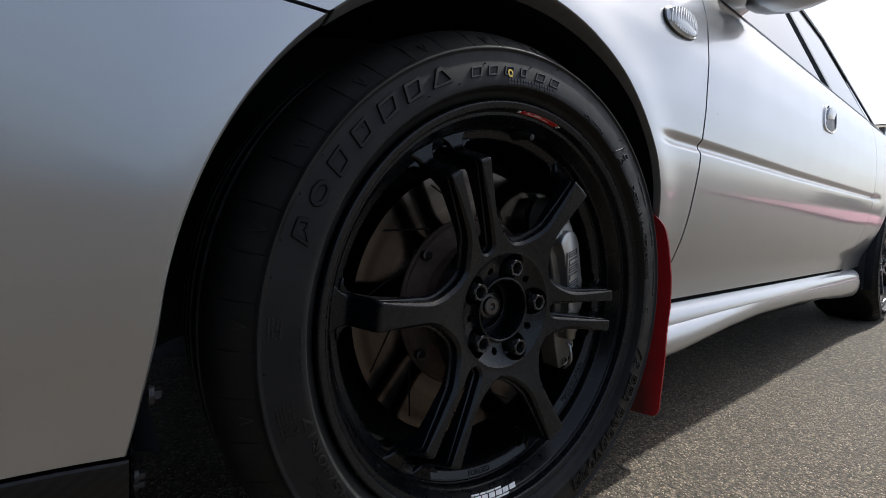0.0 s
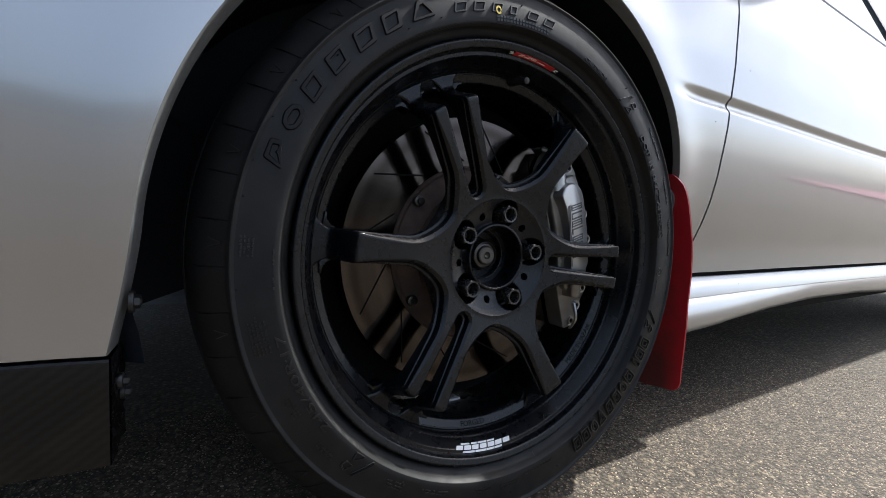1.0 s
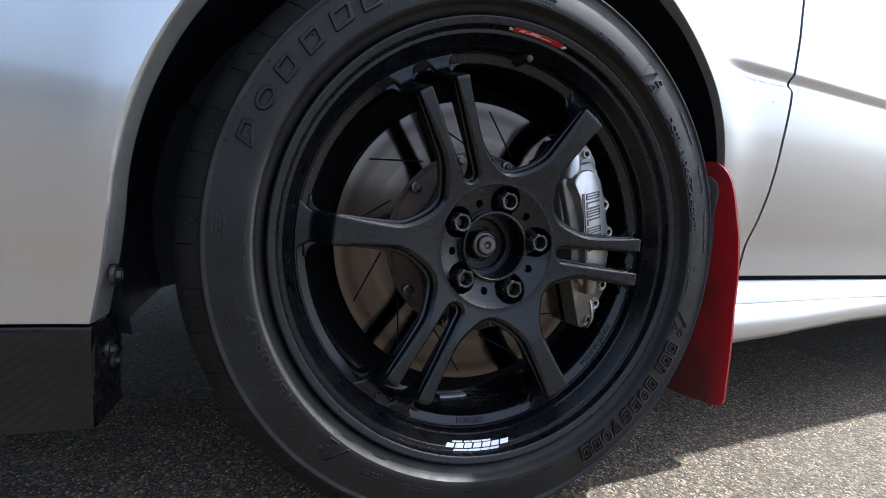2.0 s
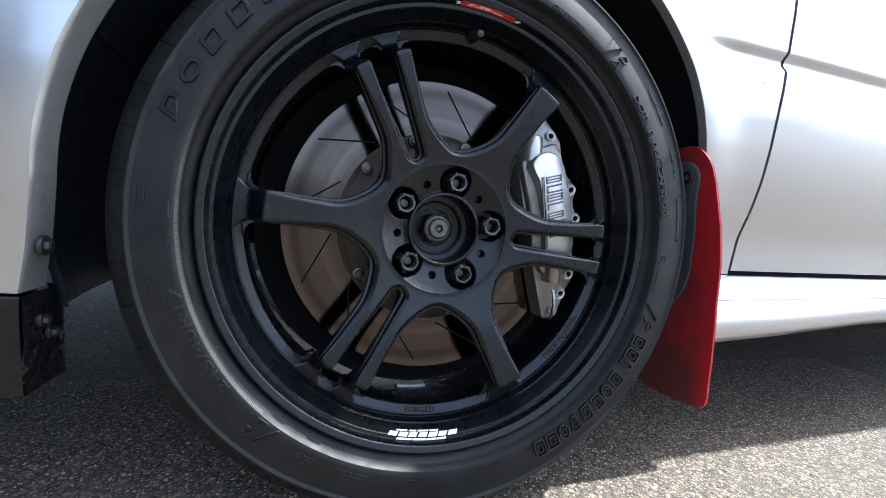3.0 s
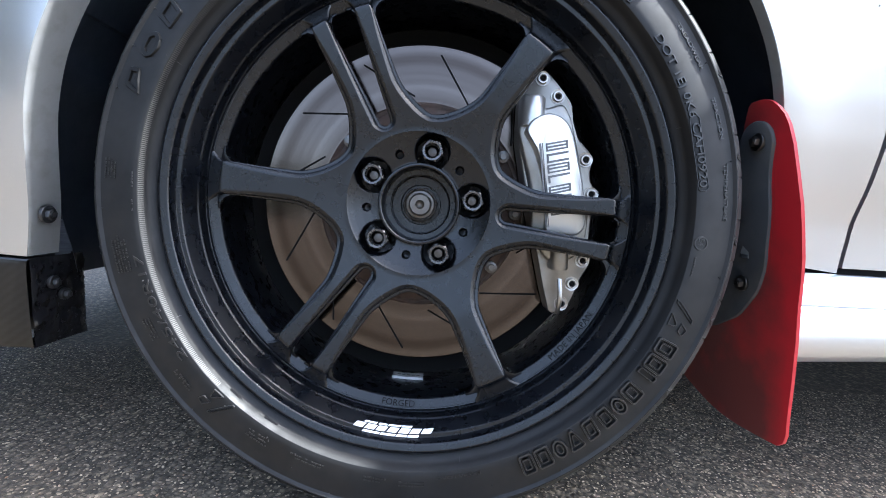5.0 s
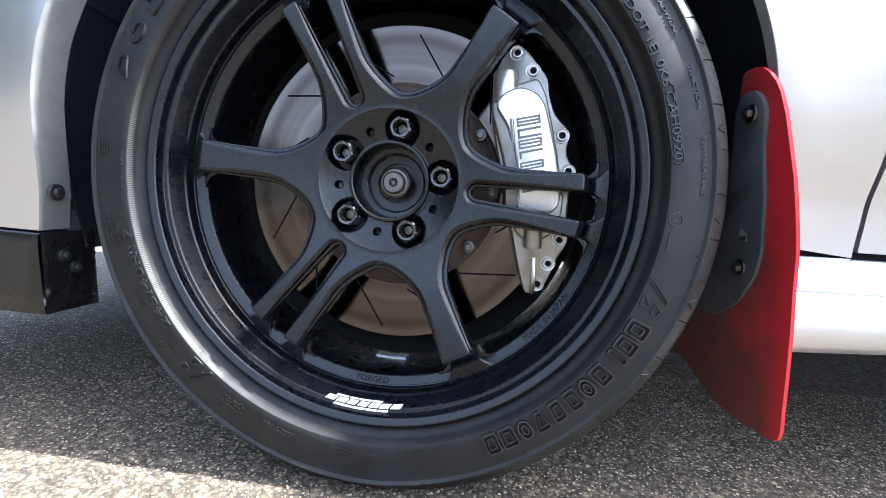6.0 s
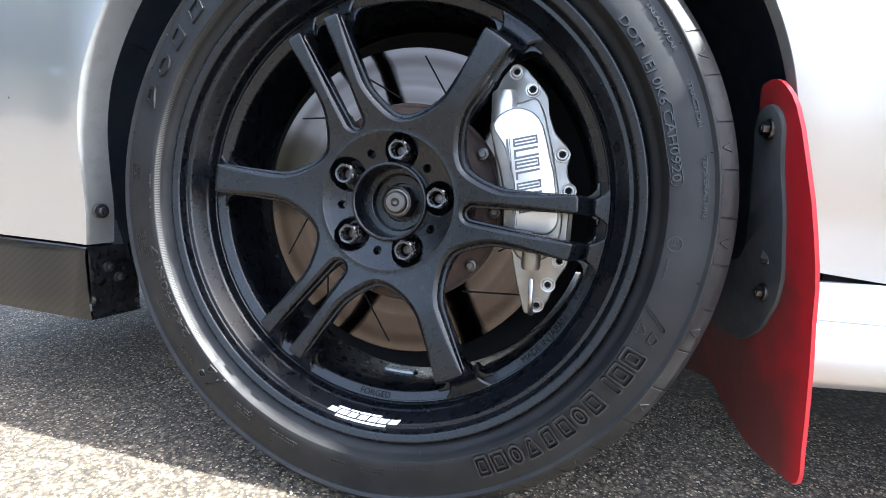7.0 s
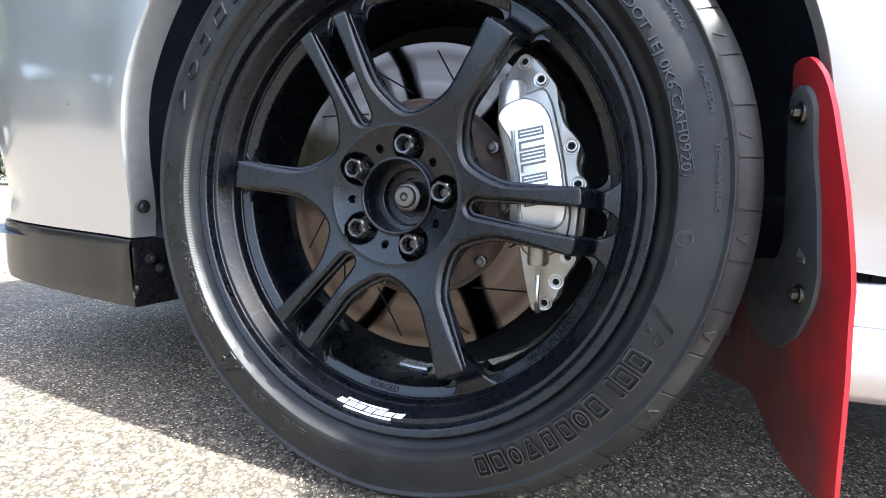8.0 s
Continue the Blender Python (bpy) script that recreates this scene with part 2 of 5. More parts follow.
def prism(outline, y0, y1, bevel=0.0):
    """A plate with an outline in x and z, from depth y0 (front) to y1; the front edge is bevelled."""
    n = len(outline)
    cx, cz = sum(p[0] for p in outline) / n, sum(p[1] for p in outline) / n
    loops = []
    if bevel:
        for k in (1.0, 0.5, 0.15):
            off = bevel * k
            loops.append([(x - (x - cx) / max(1e-6, math.hypot(x - cx, z - cz)) * off, y0 + bevel * (1 - k) ** 2, z - (z - cz) / max(1e-6, math.hypot(x - cx, z - cz)) * off) for x, z in outline])
    else:
        loops.append([(x, y0, z) for x, z in outline])
    loops.append([(x, y0 + bevel, z) for x, z in outline])
    loops.append([(x, y1, z) for x, z in outline])
    verts, faces = sheet(loops, True)
    faces.append(tuple(range(n)))
    faces.append(tuple(range(len(verts) - n, len(verts)))[::-1])
    return verts, faces


def rounded(outline, radius, steps=4):
    """The outline with its corners cut round."""
    out, n = [], len(outline)
    for i in range(n):
        p, q, r = (Vector(outline[(i + k) % n]) for k in (-1, 0, 1))
        a, b = (p - q), (r - q)
        d = min(radius, a.length * 0.45, b.length * 0.45)
        s, e = q + a.normalized() * d, q + b.normalized() * d
        for k in range(steps + 1):
            t = k / steps
            out.append(tuple((1 - t) ** 2 * s + 2 * t * (1 - t) * q + t * t * e))
    return out


def hexagon(radius, turn=0.0):
    return [(radius * math.sin(radians(60 * k + turn)), radius * math.cos(radians(60 * k + turn))) for k in range(6)]


def ball_leaf(rng, n, centre, size, leaf):
    """A cloud of small bent leaves inside an uneven ellipsoid."""
    verts, faces = [], []
    for _ in range(n):
        way = Vector((rng.gauss(0, 1), rng.gauss(0, 1), rng.gauss(0, 1))).normalized()
        k = rng.uniform(0.55, 1.0) * (0.8 + 0.3 * noise.noise(way * 2.3 + Vector(centre)))
        c = Vector((centre[0] + way.x * size[0] * k, centre[1] + way.y * size[1] * k, centre[2] + way.z * size[2] * k))
        m = Euler((rng.uniform(0, 6.3), rng.uniform(0, 6.3), rng.uniform(0, 6.3))).to_matrix()
        s = leaf * rng.uniform(0.6, 1.3)
        b = len(verts)
        for p in ((-1, 0, 0), (0, -0.45, 0.12), (1, 0, 0), (0, 0.45, 0.12)):
            verts.append(tuple(c + m @ (Vector(p) * s)))
        faces.append((b, b + 1, b + 2, b + 3))
    return verts, faces


def words(text, size, spacing=1.0):
    """Flat faces of a line of writing from the built-in font, from x = 0, with its width."""
    data = bpy.data.curves.new("words", "FONT")
    data.body, data.size, data.space_character, data.resolution_u = text, size, spacing, 3
    ob = new("words", data)
    bpy.context.view_layer.update()
    me = bpy.data.meshes.new_from_object(ob.evaluated_get(bpy.context.evaluated_depsgraph_get()))
    verts = [tuple(v.co) for v in me.vertices]
    faces = [tuple(f.vertices) for f in me.polygons]
    rim_edges = {}
    for f in me.polygons:
        for e in f.edge_keys:
            rim_edges[e] = rim_edges.get(e, 0) + 1
    edges = [e for e, k in rim_edges.items() if k == 1]
    bpy.data.objects.remove(ob)
    bpy.data.meshes.remove(me)
    bpy.data.curves.remove(data)
    return verts, faces, edges, max(v[0] for v in verts)


def raised(flat, lay, height):
    """Raises flat writing from a surface: lay(x, y, h) gives the place of a point h above it."""
    verts, faces, edges, _ = flat
    n = len(verts)
    out = [lay(x, y, height) for x, y, _ in verts] + [lay(x, y, -0.0004) for x, y, _ in verts]
    return out, list(faces) + [(a, b, b + n, a + n) for a, b in edges]


def bar(x0, y0, x1, y1, slant=0.0, cols=3):
    """A flat bar as writing, for marks that are not spelt out."""
    xs = [x0 + (x1 - x0) * k / cols for k in range(cols + 1)]
    verts = [(x + slant * (y - y0), y, 0.0) for y in (y0, y1) for x in xs]
    n = cols + 1
    faces = [(k, k + 1, n + k + 1, n + k) for k in range(cols)]
    edges = [(k, k + 1) for k in range(cols)] + [(n + k + 1, n + k) for k in range(cols)] + [(n, 0), (cols, n + cols)]
    return verts, faces, edges, x1


def bars(list_of):
    verts, faces, edges = [], [], []
    for v, f, e, _ in list_of:
        n = len(verts)
        verts += v
        faces += [tuple(i + n for i in q) for q in f]
        edges += [(a + n, b + n) for a, b in e]
    return verts, faces, edges, max(v[0] for v in verts)

# ---- the ground ----
verts, faces = sheet([[(x, y, 0.0) for x in (-600, -60, -8, -2, 2, 8, 60, 600)] for y in (-600, -60, -8, -2, 2, 8, 60, 600)])
ground = solid("ground", verts, faces, ASPHALT)
tagged(ground, "worn grey asphalt with pale stone chips, partly in the shade of the car", "ground", kind="structure")


def stone_chips(x0, x1, y0, y1, step, low, high, name):
    """Loose and bedded chips of stone, each a small uneven block, joined."""
    rng = np.random.default_rng(7)
    nx, ny = int((x1 - x0) / step), int((y1 - y0) / step)
    gx, gy = np.meshgrid(np.arange(nx), np.arange(ny))
    n = nx * ny
    c = np.stack([x0 + (gx.ravel() + rng.uniform(0, 1, n)) * step, y0 + (gy.ravel() + rng.uniform(0, 1, n)) * step], 1)
    size = rng.uniform(low, high, n) * rng.uniform(0.7, 1.25, n)
    turn = rng.uniform(0, 2 * np.pi, n)
    tall = size * rng.uniform(0.08, 0.28, n)
    k = np.arange(5) * 2 * np.pi / 5
    ring = np.stack([np.cos(k), np.sin(k)], 1)[None] * rng.uniform(0.65, 1.1, (n, 5, 1)) * np.array([1.0, 0.72])
    cs, sn = np.cos(turn)[:, None], np.sin(turn)[:, None]
    rx, ry = ring[..., 0] * cs - ring[..., 1] * sn, ring[..., 0] * sn + ring[..., 1] * cs
    tilt = rng.uniform(-0.35, 0.35, (n, 1)) * rx + rng.uniform(-0.35, 0.35, (n, 1)) * ry
    lower = np.stack([c[:, :1] + rx * size[:, None], c[:, 1:] + ry * size[:, None], np.full((n, 5), -0.0006)], -1)
    upper = np.stack([c[:, :1] + rx * size[:, None] * 0.66, c[:, 1:] + ry * size[:, None] * 0.66, tall[:, None] + tilt * size[:, None] * 0.4], -1)
    verts = np.concatenate([lower, upper], 1).reshape(-1, 3)
    base = (np.arange(n) * 10)[:, None]
    top = (base + np.arange(5, 10)).tolist()
    sides = [(base + np.array([j, (j + 1) % 5, 5 + (j + 1) % 5, 5 + j])).tolist() for j in range(5)]
    me = bpy.data.meshes.new(name)
    me.from_pydata(verts.tolist(), [], top + [f for s in sides for f in s])
    me.materials.append(CHIPS)
    ob = new(name, me)
    ob.parent = ground
    return tagged(ob, "small pale and dark stone chips bedded in asphalt", kind="stuff")


stone_chips(-0.95, 1.15, -0.32, 0.40, 0.0047, 0.0015, 0.0028, "stone_chips")

# ---- the car: u towards its tail, v into it, z up ----
YAW = 2.865
car = empty("car", None, pose(0, 0, 0, 0, 0, YAW))
tagged(car, "silver two-door sports car, black wheels, red mud flaps, parked outdoors", "car")
WIDTH = 1.70


def smooth_table(points, lo, hi, n=400, blur=9):
    xs = np.linspace(lo, hi, n)
    ys = np.interp(xs, [p[0] for p in points], [p[1] for p in points])
    pad = np.r_[np.full(blur, ys[0]) - np.arange(blur, 0, -1) * (ys[1] - ys[0]), ys, np.full(blur, ys[-1]) + np.arange(1, blur + 1) * (ys[-1] - ys[-2])]
    w = np.hanning(2 * blur + 1)
    return xs, np.convolve(pad, w / w.sum(), "valid")


DOOR_V = smooth_table([(0.20, 0.062), (0.265, 0.056), (0.305, 0.049), (0.345, 0.031), (0.385, 0.017), (0.425, 0.0075), (0.465, 0.001), (0.505, -0.003), (0.60, -0.004), (0.68, 0.001), (0.75, 0.013), (0.80, 0.030), (0.84, 0.055), (0.90, 0.10)], 0.15, 0.95)
NOSE_V = smooth_table([(0.12, 0.034), (0.22, 0.028), (0.265, 0.022), (0.31, 0.011), (0.36, 0.003), (0.41, -0.002), (0.60, -0.004), (0.68, 0.003), (0.74, 0.02), (0.80, 0.06), (0.9, 0.2)], 0.10, 0.95)
PLAN = smooth_table([(-0.86, 0.55), (-0.84, 0.32), (-0.80, 0.15), (-0.74, 0.080), (-0.68, 0.049), (-0.62, 0.032), (-0.55, 0.020), (-0.45, 0.009), (-0.34, 0.0), (0.0, 0.0), (3.6, 0.0)], -0.86, 3.6, 2400, 12)
ARCH_U, ARCH_Z, ARCH_R, REAR_U = 0.005, 0.297, 0.353, 2.52


def arch_front(z):
    """The front edge of the wheel arch: round above, running down and forwards below."""
    if z >= 0.33:
        return ARCH_U - math.sqrt(max(0.0, ARCH_R**2 - (z - ARCH_Z) ** 2))
    return ARCH_U - math.sqrt(ARCH_R**2 - 0.033**2) - 0.018 * ((0.33 - z) / 0.11) ** 1.3


def crease(u, z):
    """The pressed line along the door, fading in on the wing."""
    k = min(1.0, max(0.0, (u - 0.27) / 0.10))
    k = k * k * (3 - 2 * k)
    d = abs(z - 0.537 + 0.004 * min(1.0, max(0.0, (u - 0.5) / 0.5)))
    fade = 1 - min(1.0, max(0.0, (u - 1.95) / 0.15))
    g = 0.0035 * (1 + math.cos(math.pi * d / 0.014)) * fade if d < 0.014 else 0.0
    return k * g


def side_v(u, z):
    t = min(1.0, max(0.0, (u + 0.30) / 0.60))
    t = t * t * (3 - 2 * t)
    v = (1 - t) * np.interp(z, *NOSE_V) + t * np.interp(z, *DOOR_V)
    v += np.interp(u, *PLAN) + crease(u, z)
    for au in (ARCH_U, REAR_U):
        d = math.hypot(u - au, z - ARCH_Z) - ARCH_R
        v -= 0.006 * math.exp(-((max(0.0, d) / 0.045) ** 2)) if d < 0.2 else 0.0
    return float(v)


def panel(name, rows, parent, label="", material=None, lip=0.012, both=True):
    """A body panel from a grid of (u, z) or (u, v, z), its edges turned in; a mirrored one for the other side."""
    grid = [[(p[0], side_v(*p), p[1]) if len(p) == 2 else p for p in row] for row in rows]
    n, mcol = len(grid), len(grid[0])
    loop = [(0, j) for j in range(mcol)] + [(i, mcol - 1) for i in range(1, n)] + [(n - 1, j) for j in range(mcol - 2, -1, -1)] + [(i, 0) for i in range(n - 2, 0, -1)]
    made = []
    for side in (0, 1) if both else (0,):
        verts, faces = sheet(grid)
        b = len(verts)
        verts = list(verts)
        for i, j in loop:
            u, v, z = grid[i][j]
            verts.append((u, v + lip, z))
        for k in range(len(loop)):
            a, c = loop[k], loop[(k + 1) % len(loop)]
            faces.append((a[0] * mcol + a[1], c[0] * mcol + c[1], b + (k + 1) % len(loop), b + k))
        if side:
            verts = [(u, WIDTH - v, z) for u, v, z in verts]
        made.append(solid(name, verts, faces, material or PAINT, parent, label, 28))
    return made[0]


def steps(a, b, n):
    return [a + (b - a) * k / n for k in range(n + 1)]


def soft_steps(a, b, n, power=1.7):
    return [a + (b - a) * (k / n) ** power for k in range(n + 1)]


DOOR_FRONT = [(0.255, 0.468), (0.29, 0.467), (0.34, 0.462), (0.40, 0.455), (0.46, 0.449), (0.54, 0.4475), (0.62, 0.450), (0.70, 0.455), (0.84, 0.470)]


def door_u(z, gap=0.0):
    return float(np.interp(z, [p[0] for p in DOOR_FRONT], [p[1] for p in DOOR_FRONT])) + gap


def hood_z(u):
    return 0.802 + 0.07 * (u - 0.45) - 0.05 * max(0.0, -u - 0.1) ** 2


SEAM_Z = 0.556


def fender_rows():
    rows = []
    a_low, a_seam = math.degrees(math.asin((0.262 - ARCH_Z) / ARCH_R)), 180 - math.degrees(math.asin((SEAM_Z - ARCH_Z) / ARCH_R))
    angles = steps(a_low, 25, 40) + steps(25.3, 62, 260) + steps(63, a_seam, 60) + steps(a_seam + 1, 154.0, 20)
    for a in angles:
        c, s = math.cos(radians(a)), math.sin(radians(a))
        inner = ARCH_R if a <= a_seam + 0.01 else (SEAM_Z - ARCH_Z) / s
        outer = 3.0
        if c > 1e-6:
            for _ in range(12):
                outer = min(3.0, (door_u(ARCH_Z + s * min(outer, 0.7), -0.0025) - ARCH_U) / c)
        if s > 1e-6:
            for _ in range(8):
                outer = min(outer, (hood_z(ARCH_U + c * min(outer, 1.0)) - ARCH_Z) / s)
        if c < -1e-6:
            outer = min(outer, (-0.57 - ARCH_U) / c)
        outer = max(outer, inner + 0.002)
        rows.append([(ARCH_U + c * r, ARCH_Z + s * r) for r in (inner + (outer - inner) * k for k in [0, .01, .025] + steps(.04, 1.0, 64))])
    return rows


panel("wing_panel", fender_rows(), car, "silver painted front wing with a round wheel arch")


def bumper_rows(z0, z1, nz, proud=0.0, ends=(-0.36, -0.86)):
    path_u = np.r_[np.linspace(-0.18, -0.70, 260), np.linspace(-0.7005, -0.86, 200)]
    path_v = np.interp(path_u, *PLAN)
    tail_u, tail_v = np.full(6, -0.86), np.linspace(0.62, 0.85, 6)
    pu, pv = np.r_[path_u, tail_u], np.r_[path_v, tail_v]
    s = np.r_[0, np.cumsum(np.hypot(np.diff(pu), np.diff(pv)))]
    rows = []
    for z in steps(z0, z1, nz):
        start = arch_front(z)
        s0 = float(np.interp(-start, -path_u, s[: len(path_u)]))
        row = []
        for k in soft_steps(0, 1, 60, 1.6):
            q = s0 + (s[-1] - s0) * k
            u, v = float(np.interp(q, s, pu)), float(np.interp(q, s, pv))
            arch = 0.006 * math.exp(-((max(0.0, math.hypot(u - ARCH_U, z - ARCH_Z) - ARCH_R) / 0.045) ** 2))
            dent = 0.005 * math.exp(-(((u + 0.665) / 0.05) ** 2) - ((z - 0.262) / 0.02) ** 2)
            row.append((u, v + float(np.interp(z, *NOSE_V)) - arch - proud + (0 if proud else dent) + 0.014 * min(1.0, max(0.0, (z - 0.225) / 0.08)) * min(1.0, max(0.0, (-u - 0.58) / 0.14)), z))
        rows.append(row)
    return rows


bumper = panel("front_bumper", bumper_rows(0.2235, SEAM_Z - 0.003, 34), car, "silver painted front bumper with a bolt in its edge")

# dark sheet added so the space inside the bumper stays as dark as shade
verts, faces = sheet(bumper_rows(0.138, 0.50, 8, -0.035))
solid("bumper_backing", verts, faces, LINER, car, "dark sheet added behind the bumper")

# the turned-in flange of the wheel arch
def flange(name, a0, a1, n, side_of=0):
    rows = []
    for a in steps(a0, a1, n):
        c, s = math.cos(radians(a)), math.sin(radians(a))
        u, z = ARCH_U + c * ARCH_R, ARCH_Z + s * ARCH_R
        v = side_v(u, z)
        deep = 0.34 + 0.66 * min(1.0, max(0.0, (a - 50) / 50))
        prof = [(dr * deep, dv * deep) for dr, dv in ((0.0, 0.0), (-0.0012, 0.0012), (-0.002, 0.004), (-0.004, 0.014), (-0.006, 0.024), (-0.007, 0.030), (-0.0035, 0.0315), (0.004, 0.0315))]
        rows.append([(u + c * dr, v + dv, z + s * dr) for dr, dv in prof])
    verts, faces = sheet(rows)
    return solid(name, verts, faces, DARKER_PAINT, car, "darker silver turned-in flange", 40)


flange("arch_flange", -5, 132, 90)
rows = []
for z in steps(SEAM_Z - 0.002, 0.2235, 44):
    u = arch_front(z)
    v = side_v(u, z)
    d = Vector((ARCH_U - u, 0, max(-0.02, ARCH_Z - z))).normalized()
    rows.append([(u + d.x * dr, v + dv, z + d.z * dr) for dr, dv in ((0.0, 0.0), (0.0012, 0.0012), (0.002, 0.004), (0.004, 0.014), (0.006, 0.024), (0.007, 0.030), (0.0035, 0.0315), (-0.004, 0.0315))])
verts, faces = sheet(rows)
solid("arch_flange", verts, faces, DARKER_PAINT, car, "darker silver turned-in flange", 40)

# ---- wheel house ----
rows = []
for a in sorted(steps(4, 195, 84) + [154.3, 154.7]):
    c, s = math.cos(radians(a)), math.sin(radians(a))
    edge = side_v(ARCH_U + c * ARCH_R, ARCH_Z + s * ARCH_R)
    lip_v = 0.031 * (0.30 + 0.70 * min(1.0, max(0.0, (a - 50) / 50)))
    lap = 0.0035 if 60 < a < 154.5 else 0.0
    rows.append([(ARCH_U + c * (r - lap) + 0.001 * math.sin(a * 0.7), v, ARCH_Z + s * (r - lap)) for r, v in ((0.3545 + lap, edge + lip_v), (0.364, edge + lip_v + 0.014), (0.372, max(0.06, edge + lip_v + 0.024)), (0.370, 0.12), (0.374, 0.13), (0.372, 0.20), (0.366, 0.30), (0.30, 0.33), (0.16, 0.34), (0.10, 0.34))])
verts, faces = sheet(rows)
solid("wheel_liner", verts, faces, LINER, car, "black plastic wheel arch liner with dried dirt", 50)
# its rear apron, running down behind the mud flap's bracket
rows = []
for a in steps(6, -24, 16):
    c, s = math.cos(radians(a)), math.sin(radians(a))
    rows.append([(ARCH_U + c * r, v, ARCH_Z + s * r) for r, v in ((0.400 / c, 0.075), (0.398 / c, 0.10), (0.396 / c, 0.20), (0.392 / c, 0.32), (0.30, 0.335), (0.10, 0.34))])
verts, faces = sheet(rows)
solid("liner_apron", verts, faces, LINER, car, "", 50)
verts, faces = merged(sheet([[(u, v, 0.158 if v < 0.15 or v > WIDTH - 0.15 else 0.118) for v in (0.10, 0.20, 0.8, WIDTH - 0.20, WIDTH - 0.10)] for u in (0.40, 1.3, 2.15)]), sheet([[(u, v, 0.205) for v in (0.05, 0.8, WIDTH - 0.05)] for u in (-0.80, -0.5, -0.39)]), sheet([[(u, v, 0.204) for v in (0.30, 0.8, WIDTH - 0.30)] for u in (-0.39, 0.4)]))
solid("underbody", verts, faces, LINER, car, "dark underbody")

# unseen box added inside the sill to stop light leaking through the joints
verts, faces = [(u, v, z) for u in (0.41, 2.14) for v in (0.062, 0.14) for z in (0.160, 0.330)], [(0, 1, 3, 2), (4, 6, 7, 5), (0, 4, 5, 1), (2, 3, 7, 6), (0, 2, 6, 4), (1, 5, 7, 3)]
solid("sill_light_block", verts, faces, GAP, car)

# ---- carbon lip under the bumper ----
lip_rows = bumper_rows(0.134, 0.2195, 12, 0.006)
n = len(lip_rows)
for i, row in enumerate(lip_rows):
    k = abs(i / (n - 1) - 0.5) * 2
    lip_rows[i] = [(u if j else -0.3615, v + 0.002 * k**6 - 0.004 * (1 - i / (n - 1)), z) for j, (u, v, z) in enumerate(row)]
under = [[(u, v + d, z) for (u, v, z) in lip_rows[0]] for d in (0.03, 0.015, 0.003)]
over = [[(u, v + d, z + 0.0015) for (u, v, z) in lip_rows[-1]] for d in (0.002, 0.03)]
verts, faces = sheet(under + lip_rows + over)
lip = solid("front_lip", verts, faces, CARBON, car, "glossy carbon-fibre front lip with a rough raw end")
rng = random.Random(3)
lumps = [(rng.uniform(0.132, 0.224), rng.uniform(0.0, 0.062), rng.uniform(0.0025, 0.0065), rng.uniform(0.0008, 0.0034)) for _ in range(85)]
rows = []
for i in range(33):
    z = 0.134 + 0.088 * i / 32
    base = float(np.interp(z, *NOSE_V)) - 0.0045
    row = []
    for j in range(29):
        w = 0.062 * j / 28
        swell = max(h * math.exp(-((z - zz) ** 2 + (w - ww) ** 2) / q**2) for zz, ww, q, h in lumps)
        rim = 0.3 if j in (0, 28) or i in (0, 32) else 1.0
        row.append((-0.3605 + rim * swell + 0.006 * j / 28, base + w - 0.0016 * (1 - rim) * rng.random(), z))
    rows.append(row)
verts, faces = sheet(rows)
verts, faces = merged((verts, faces), sheet([[row[-1], (row[-1][0] - 0.012, row[-1][1], row[-1][2])] for row in rows]), sheet([[p, (p[0] - 0.03, p[1], p[2])] for p in rows[0]]))
solid("end_flange", verts, faces, RAW_CARBON, lip, "raw chipped carbon end face", 60)


def bolt(parent, place, way, head=0.006, tall=0.005, washer=0.009, material=None, label=""):
    """A hexagon bolt with a washer, at a place, its head along way."""
    m = Matrix.Translation(place) @ Vector((0, -1, 0)).rotation_difference(Vector(way)).to_matrix().to_4x4()
    ring = [(washer * math.sin(2 * math.pi * k / 20), washer * math.cos(2 * math.pi * k / 20)) for k in range(20)]
    pieces = merged(prism(ring, -0.0016, 0.002, 0.0005), prism(hexagon(head, 10), -0.0016 - tall, 0.0, 0.0009), lathe([(0.0005, -tall - 0.0022), (head * 0.55, -tall - 0.0022), (head * 0.6, -tall)], 14))
    verts = [tuple(m @ Vector(p)) for p in pieces[0]]
    return solid("bolt", verts, pieces[1], material or TRIM, parent, label)


bolt(bumper, (-0.3465, side_v(-0.352, 0.268) + 0.012, 0.264), (1, -0.12, 0), 0.0055, 0.004, 0.0085)
bolt(lip, (-0.3545, 0.045, 0.196), (1, -0.1, 0), 0.004, 0.004, 0.0065)
bolt(lip, (-0.3535, 0.058, 0.182), (1, -0.1, 0), 0.004, 0.004, 0.006)

# ---- door ----
DOOR_END = 1.93
BELT = 0.838


def belt(u):
    return BELT - 0.022 * (u - 0.6)


levels = sorted(set([round(z, 4) for z in steps(0.257, 0.515, 20) + steps(0.518, 0.560, 28) + steps(0.57, 0.838, 20)]))
rows = []
for k in steps(0, 1, 40):
    drop = BELT - belt(door_u(0.6) + (DOOR_END - 0.45) * k)
    row = []
    for zz in levels:
        zz -= drop * max(0.0, (zz - 0.57) / (BELT - 0.57))
        u0 = door_u(zz, 0.0025)
        row.append((u0 + (DOOR_END - u0) * k, zz))
    rows.append(row)
door = panel("door", rows, car, "long silver painted door with a pressed line and a pull handle")
